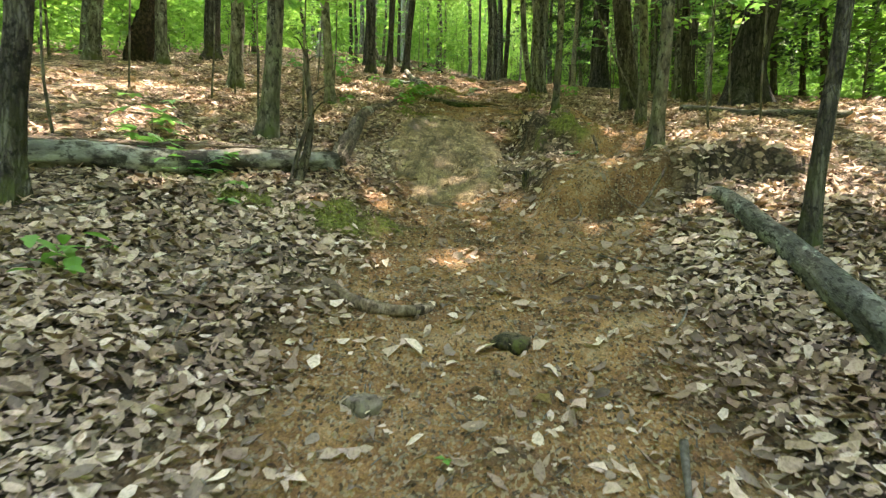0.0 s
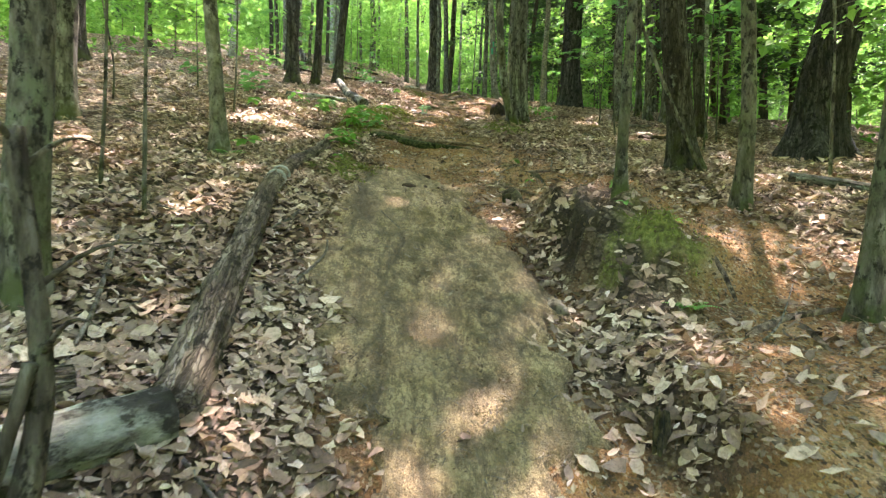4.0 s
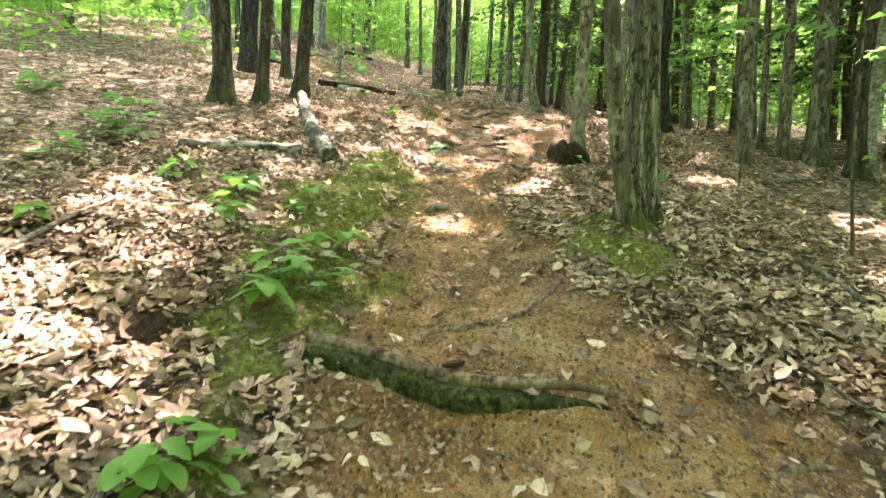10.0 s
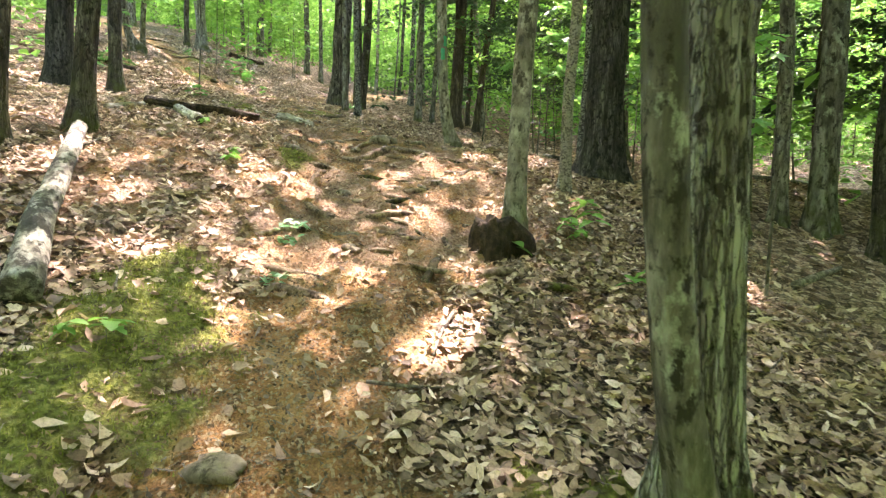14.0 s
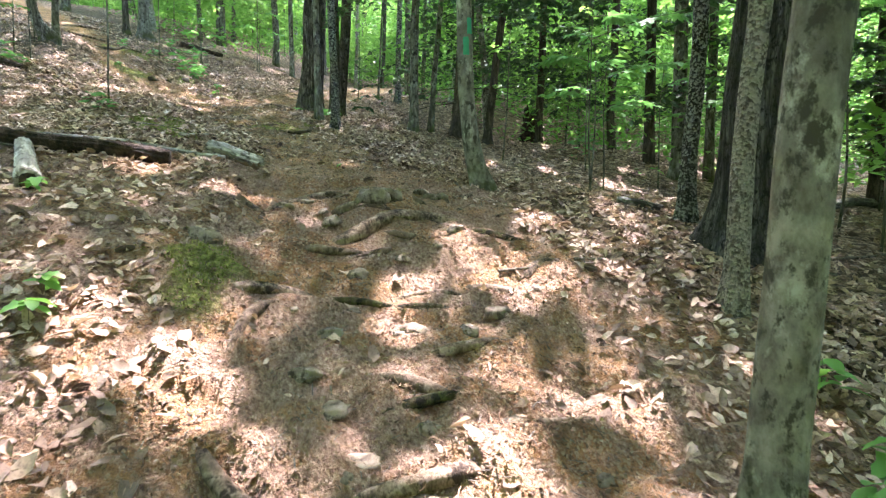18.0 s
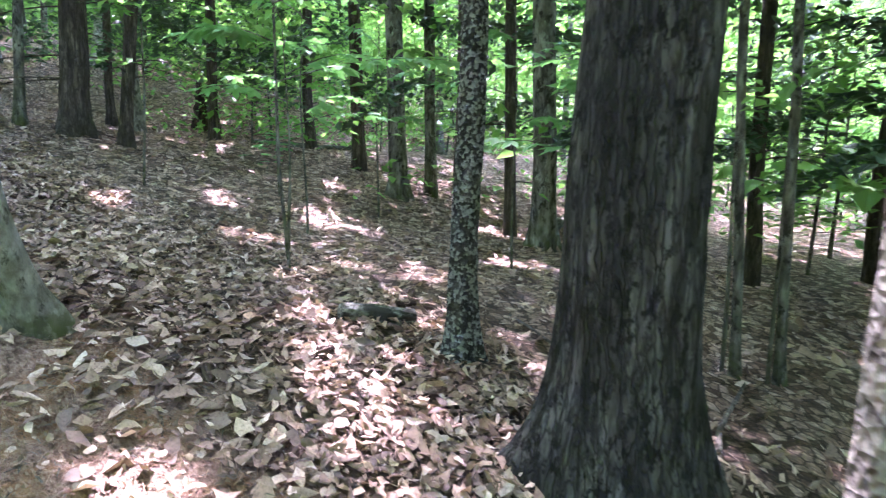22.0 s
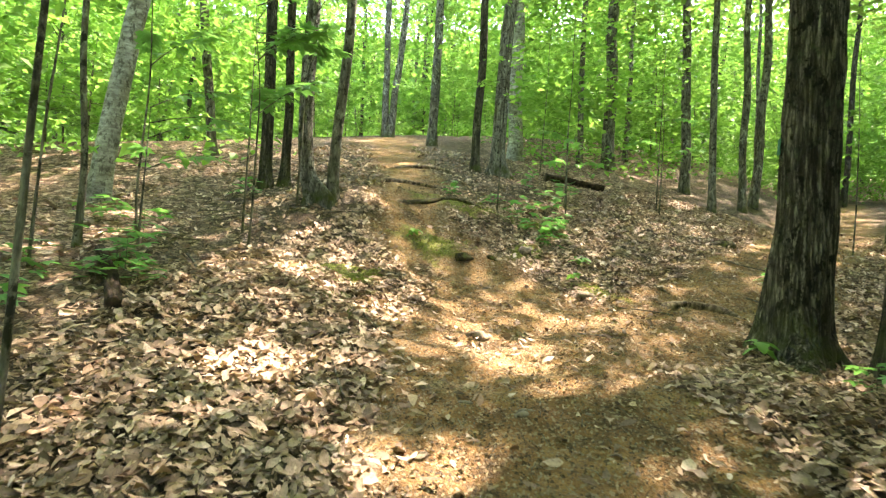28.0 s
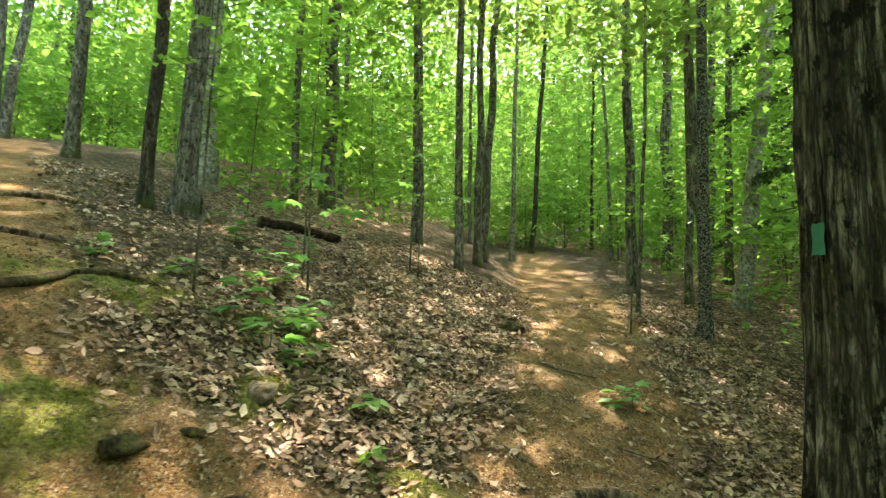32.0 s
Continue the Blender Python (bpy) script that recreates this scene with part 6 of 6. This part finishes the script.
# slim saplings that stand by the trail
def build_slim(x, y, tall, lean, k, r0=.012, sprays=8, low=.4):
    r = np.random.RandomState(k + 900)
    root = thing("sapling", "slim bare-stemmed sapling with a few leaf sprays", "sapling", "saplings under the trees", x, y)
    z = np.linspace(-.1, tall, 14)
    p = np.stack([lean[0] * z + .06 * (vnoise(z, z * 0, k) - .5), lean[1] * z, z], -1)
    stems, spots = [tube(p, r0 * (1.1 - .8 * np.clip(z, 0, None) / tall), 8, .1, k)], []
    for _ in range(sprays):
        h, a, reach = r.uniform(low, 1) * tall, r.rand() * 6.28, r.uniform(.25, .6)
        start = np.array([np.interp(h, p[:, 2], p[:, c]) for c in range(3)])
        end = start + (math.cos(a) * reach, math.sin(a) * reach, .05)
        s = np.linspace(0, 1, 4)[:, None]
        stems.append(tube(start + (end - start) * s, .004 * (1.2 - s[:, 0]), 4))
        spots.append(start + (end - start) * r.uniform(.4, 1.2, 12)[:, None] + r.randn(12, 3) * (.09, .09, .02))
    part("stem", mesh_of("stem", *stems[0], M["grey"]), root)
    tagged(part("twig_spray", mesh_of("twig_spray", *joined(stems[1:]), M["dark"]), root), kind="stuff")
    part("crown", mesh_of("crown", *leaves(np.concatenate(spots), .1, .3, r, .2), M["leaf"], False), root)


for n, row in enumerate([(-.77, 21.49, 4.5, (0, 0)), (-1.95, 9.95, 2.6, (.03, 0)), (-2.3, 10.3, 2.6, (.05, 0)), (-1.57, 6.15, 3.0, (.02, 0)), (-1.94, 6.48, 3.2, (.03, 0)),
                         (-1.2, 28.6, 4.0, (.02, 0)), (-.35, 29.6, 3.2, (0, 0)), (3.9, 31.0, 3.5, (.02, 0)), (6.1, 16.35, 3.4, (.03, 0)), (5.95, 16.55, 3.2, (0, 0)), (-3.4, 23.4, 3.6, (.05, 0)), (5.6, 12.6, 3.2, (0, .03)),
                         (-2.7, 7.2, 3.2, (-.02, 0)), (-3.6, 6.3, 3.4, (.03, 0)), (4.6, 21.4, 2.6, (.05, 0)), (5.9, 21.2, 2.8, (0, 0)), (1.0, 32.0, 3.4, (.02, 0)), (-1.4, 33, 3.6, (.03, 0)), (3.4, 5.9, 3.0, (.04, 0)), (3.9, 7.6, 3.0, (-.03, 0))]):
    build_slim(*row, k=n)


# young maples near the trail, leaf by leaf
def build_young_maple(x, y, tall, k, towards=None, lush=False):
    r = np.random.RandomState(k + 700)
    root = thing("young_maple", "young maple with broad bright green leaves beside the trail", "sapling", "young maples by the trail", x, y)
    z = np.linspace(-.1, tall, 14)
    p = np.stack([.12 * (vnoise(z, z * 0, k) - .5), .12 * (vnoise(z, z * 0 + 3, k) - .5), z], -1)
    part("stem", mesh_of("stem", *tube(p, .012 * (1.15 - np.clip(z, 0, None) / tall), 8, .1, k), M["grey"]), root)
    for b in range(5):
        h = tall * (.55 + .11 * b)
        a = b * 2.4 + r.uniform(-.5, .5) if towards is None or b % 2 else math.atan2(towards[1] - y, towards[0] - x) + r.uniform(-.3, .3)
        reach = r.uniform(.5, .8) * (1.25 if towards is not None and b % 2 == 0 else 1) * (1.35 if lush else 1)
        s = np.linspace(0, 1, 6)[:, None]
        start = np.array([np.interp(h, z, p[:, 0]), np.interp(h, z, p[:, 1]), h])
        line = start + np.array((math.cos(a) * reach, math.sin(a) * reach, .05)) * s + np.array((0, 0, .1)) * np.sin(s * 2.6)
        bough = part("branch", mesh_of("branch", *tube(line, .005 * (1.2 - s[:, 0]), 6), M["grey"]), root)
        many = 20 if lush else 10
        for i in range(many):
            u = .25 + .75 * (i + r.rand()) / many
            leaf = part("leaf", PALM, bough)
            size = r.uniform(.085, .14) * (1.35 if lush else 1.1)
            leaf.scale = (size, size * 1.15, size)
            leaf.location = [np.interp(u, s[:, 0], line[:, c]) for c in range(3)]
            leaf.rotation_euler = (r.uniform(-.4, .4), r.uniform(-.1, .6), a + (1 if i % 2 else -1) * r.uniform(.3, 1.3))


for n, row in enumerate([(-3.3, 24.25, 1.25, (-2.4, 24.6)), (-3.5, 3.3, 1.5, None), (3.9, 13.2, 2.0, (3.0, 12.8)), (5.2, 12.4, 2.3, None), (4.9, 19.3, 1.7, None), (6.4, 18.4, 2.1, None), (6.9, 20.7, 1.9, None), (3.7, 9.3, 2.4, None),
                         (4.6, 10.6, 2.2, None), (-3.2, 9.6, 2.2, None), (5.3, 17.0, 1.6, (4.6, 16.6)), (1.1, 31.6, 2.0, None), (-.4, 29.9, 1.2, None), (-2.9, 12.0, 2.2, None),
                         (-3.05, 25.35, 2.3, (-2.3, 25.0)), (-3.6, 24.5, 3.0, (-2.6, 24.3)), (-1.95, 5.7, 2.2, None), (-2.7, 6.5, 2.5, None), (-3.0, 4.0, 2.1, None), (2.75, 5.7, 2.3, None), (3.3, 6.9, 2.5, None), (3.2, 10.9, 2.3, None),
                         (-2.75, 25.0, 2.4, (-2.2, 24.9)), (-3.0, 26.2, 3.0, (-2.2, 25.6)), (4.6, 18.9, 2.2, (4.9, 18.2)), (6.3, 17.2, 2.4, (5.6, 17.0)), (5.6, 20.2, 2.0, None)]):
    build_young_maple(*row[:3], n, row[3], lush=n in (14, 15, 16, 17, 22, 23, 24))


# ---- trail blazes ----
def build_blaze(tree, height, wide, tall, facing, mat=M["blaze"], proud=.06):
    points, radii = AXES[tree.name]
    a = np.linspace(-.5, .5, 9)
    z = np.linspace(-.5, .5, 12) * tall
    ga, gz = np.meshgrid(a, z)
    h = gz + height
    r0 = np.interp(h, points[:, 2], radii) * (1 + proud) + .003
    ga = ga * (wide / r0) * (1 + .25 * (vnoise(gz * 40, gz * 0) - .5)) + facing
    gz = gz * (1 + .12 * (vnoise(ga * 20, ga * 0 + 4) - .5))
    verts = np.stack([np.interp(h, points[:, 2], points[:, 0]) + np.cos(ga) * r0, np.interp(h, points[:, 2], points[:, 1]) + np.sin(ga) * r0, gz + height], -1).reshape(-1, 3)
    i, j = np.meshgrid(np.arange(11), np.arange(8), indexing="ij")
    part("paint_blaze", mesh_of("paint_blaze", verts, np.stack([i * 9 + j, i * 9 + j + 1, (i + 1) * 9 + j + 1, (i + 1) * 9 + j], -1).reshape(-1, 4), mat), tree, "green painted trail blaze")


BLAZED = FOREST[-1]
build_blaze(BLAZED, 7.5 - BLAZED.location.z, .055, .165, radians(-100))
build_blaze(BLAZED, 7.685 - BLAZED.location.z, .05, .15, radians(-72))
MARKED = FOREST[0]
build_blaze(MARKED, 9.46 - MARKED.location.z, .055, .14, radians(-168), M["mark"], .14)


# ---- fine debris ----
def scatter(name, n, area, wanted, made, mat, label, category, seed):
    r = np.random.RandomState(seed)
    x, y = r.uniform(area[0], area[1], n), r.uniform(area[2], area[3], n)
    keep = r.rand(n) < wanted(x, y)
    x, y = x[keep], y[keep]
    tagged(new(name, mesh_of(name, *made(np.stack([x, y, ground_z(x, y)], -1), r), mat, False)), label, category, kind="stuff")


def strips(c, r, long, wide, rise):
    """Thin folded strips: needles, twigs or blades of moss."""
    n = len(c)
    a, up = r.rand(n) * 2 * np.pi, np.abs(r.randn(n)) * rise
    s = long * (.5 + r.rand(n))
    d = np.stack([np.cos(a) * np.cos(up), np.sin(a) * np.cos(up), np.sin(up)], -1) * s[:, None]
    w = np.stack([-np.sin(a), np.cos(a), 0 * a], -1) * wide * (.6 + .8 * r.rand(n))[:, None]
    c = c + (0, 0, .006)
    bend = np.stack([0 * a, 0 * a, .12 * s * r.randn(n)], -1)
    verts = np.stack([c - w, c + w, c + d * .5 + w + bend, c + d * .5 - w + bend, c + d], 1).reshape(-1, 3)
    b = np.arange(n)[:, None] * 5
    return verts, np.concatenate([b + (0, 1, 2), b + (0, 2, 3), b + (3, 2, 4)])


def crumbs(c, r):
    n = len(c)
    s = (.004 + .012 * r.rand(n) ** 3)[:, None]
    j = lambda: r.uniform(.6, 1.3, n)[:, None]
    o = np.zeros((n, 1))
    p = [np.hstack([s * j(), o, o]), np.hstack([o, s * j(), o]), np.hstack([-s * j(), o, o]), np.hstack([o, -s * j(), o]), np.hstack([o, o, s * .8 * j()])]
    verts = np.stack([c + q for q in p], 1).reshape(-1, 3)
    b = np.arange(n)[:, None] * 5
    return verts, np.concatenate([b + (0, 1, 4), b + (1, 2, 4), b + (2, 3, 4), b + (3, 0, 4)])


M["crumb"] = leaf_material("leaf_crumb", (0, (.05, .028, .015)), (.5, (.15, .092, .052)), (1, (.36, .27, .18)), through=.1, rough=.8)
scatter("moss", 420000, (-1.6, 2.4, 2.8, 29.5), lambda x, y: masks(x, y)[2] * .95, lambda c, r: strips(c, r, .02, .0026, .9), M["moss"], "short green moss on the banks", "moss", 21)
scatter("pine_needles", 150000, (-1.5, 4.2, 12.5, 20), lambda x, y: .1 + .6 * masks(x, y)[3], lambda c, r: strips(c, r, .06, .0012, .12), M["needle"], "brown fallen pine needles", "pine needles", 22)
scatter("twigs", 60000, (-2.5, 4.5, .3, 31), lambda x, y: .3 + .35 * masks(x, y)[0], lambda c, r: strips(c, r, .075, .0026, .14), M["twig"], "small broken twigs in the litter", "twigs", 23)
scatter("crumbs", 150000, (-1.6, 3.6, .6, 30), lambda x, y: .7 * np.maximum(masks(x, y)[0], masks(x, y)[1]), crumbs, plain("soil_crumb", (.2, .13, .075), .95, .5, 60), "small stones and crumbs of soil on the trail", "gravel", 24)
scatter("leaf_crumbs", 190000, (-2.6, 4.4, .6, 30), lambda x, y: (.35 + .4 * masks(x, y)[0]) * (1 - .1 * masks(x, y)[1]), lambda c, r: leaves(c + (0, 0, .006), .021 * r.uniform(.45, 1.25, len(c)), .5, r), M["crumb"], "broken bits of dry leaves on the ground", "leaf litter", 25)
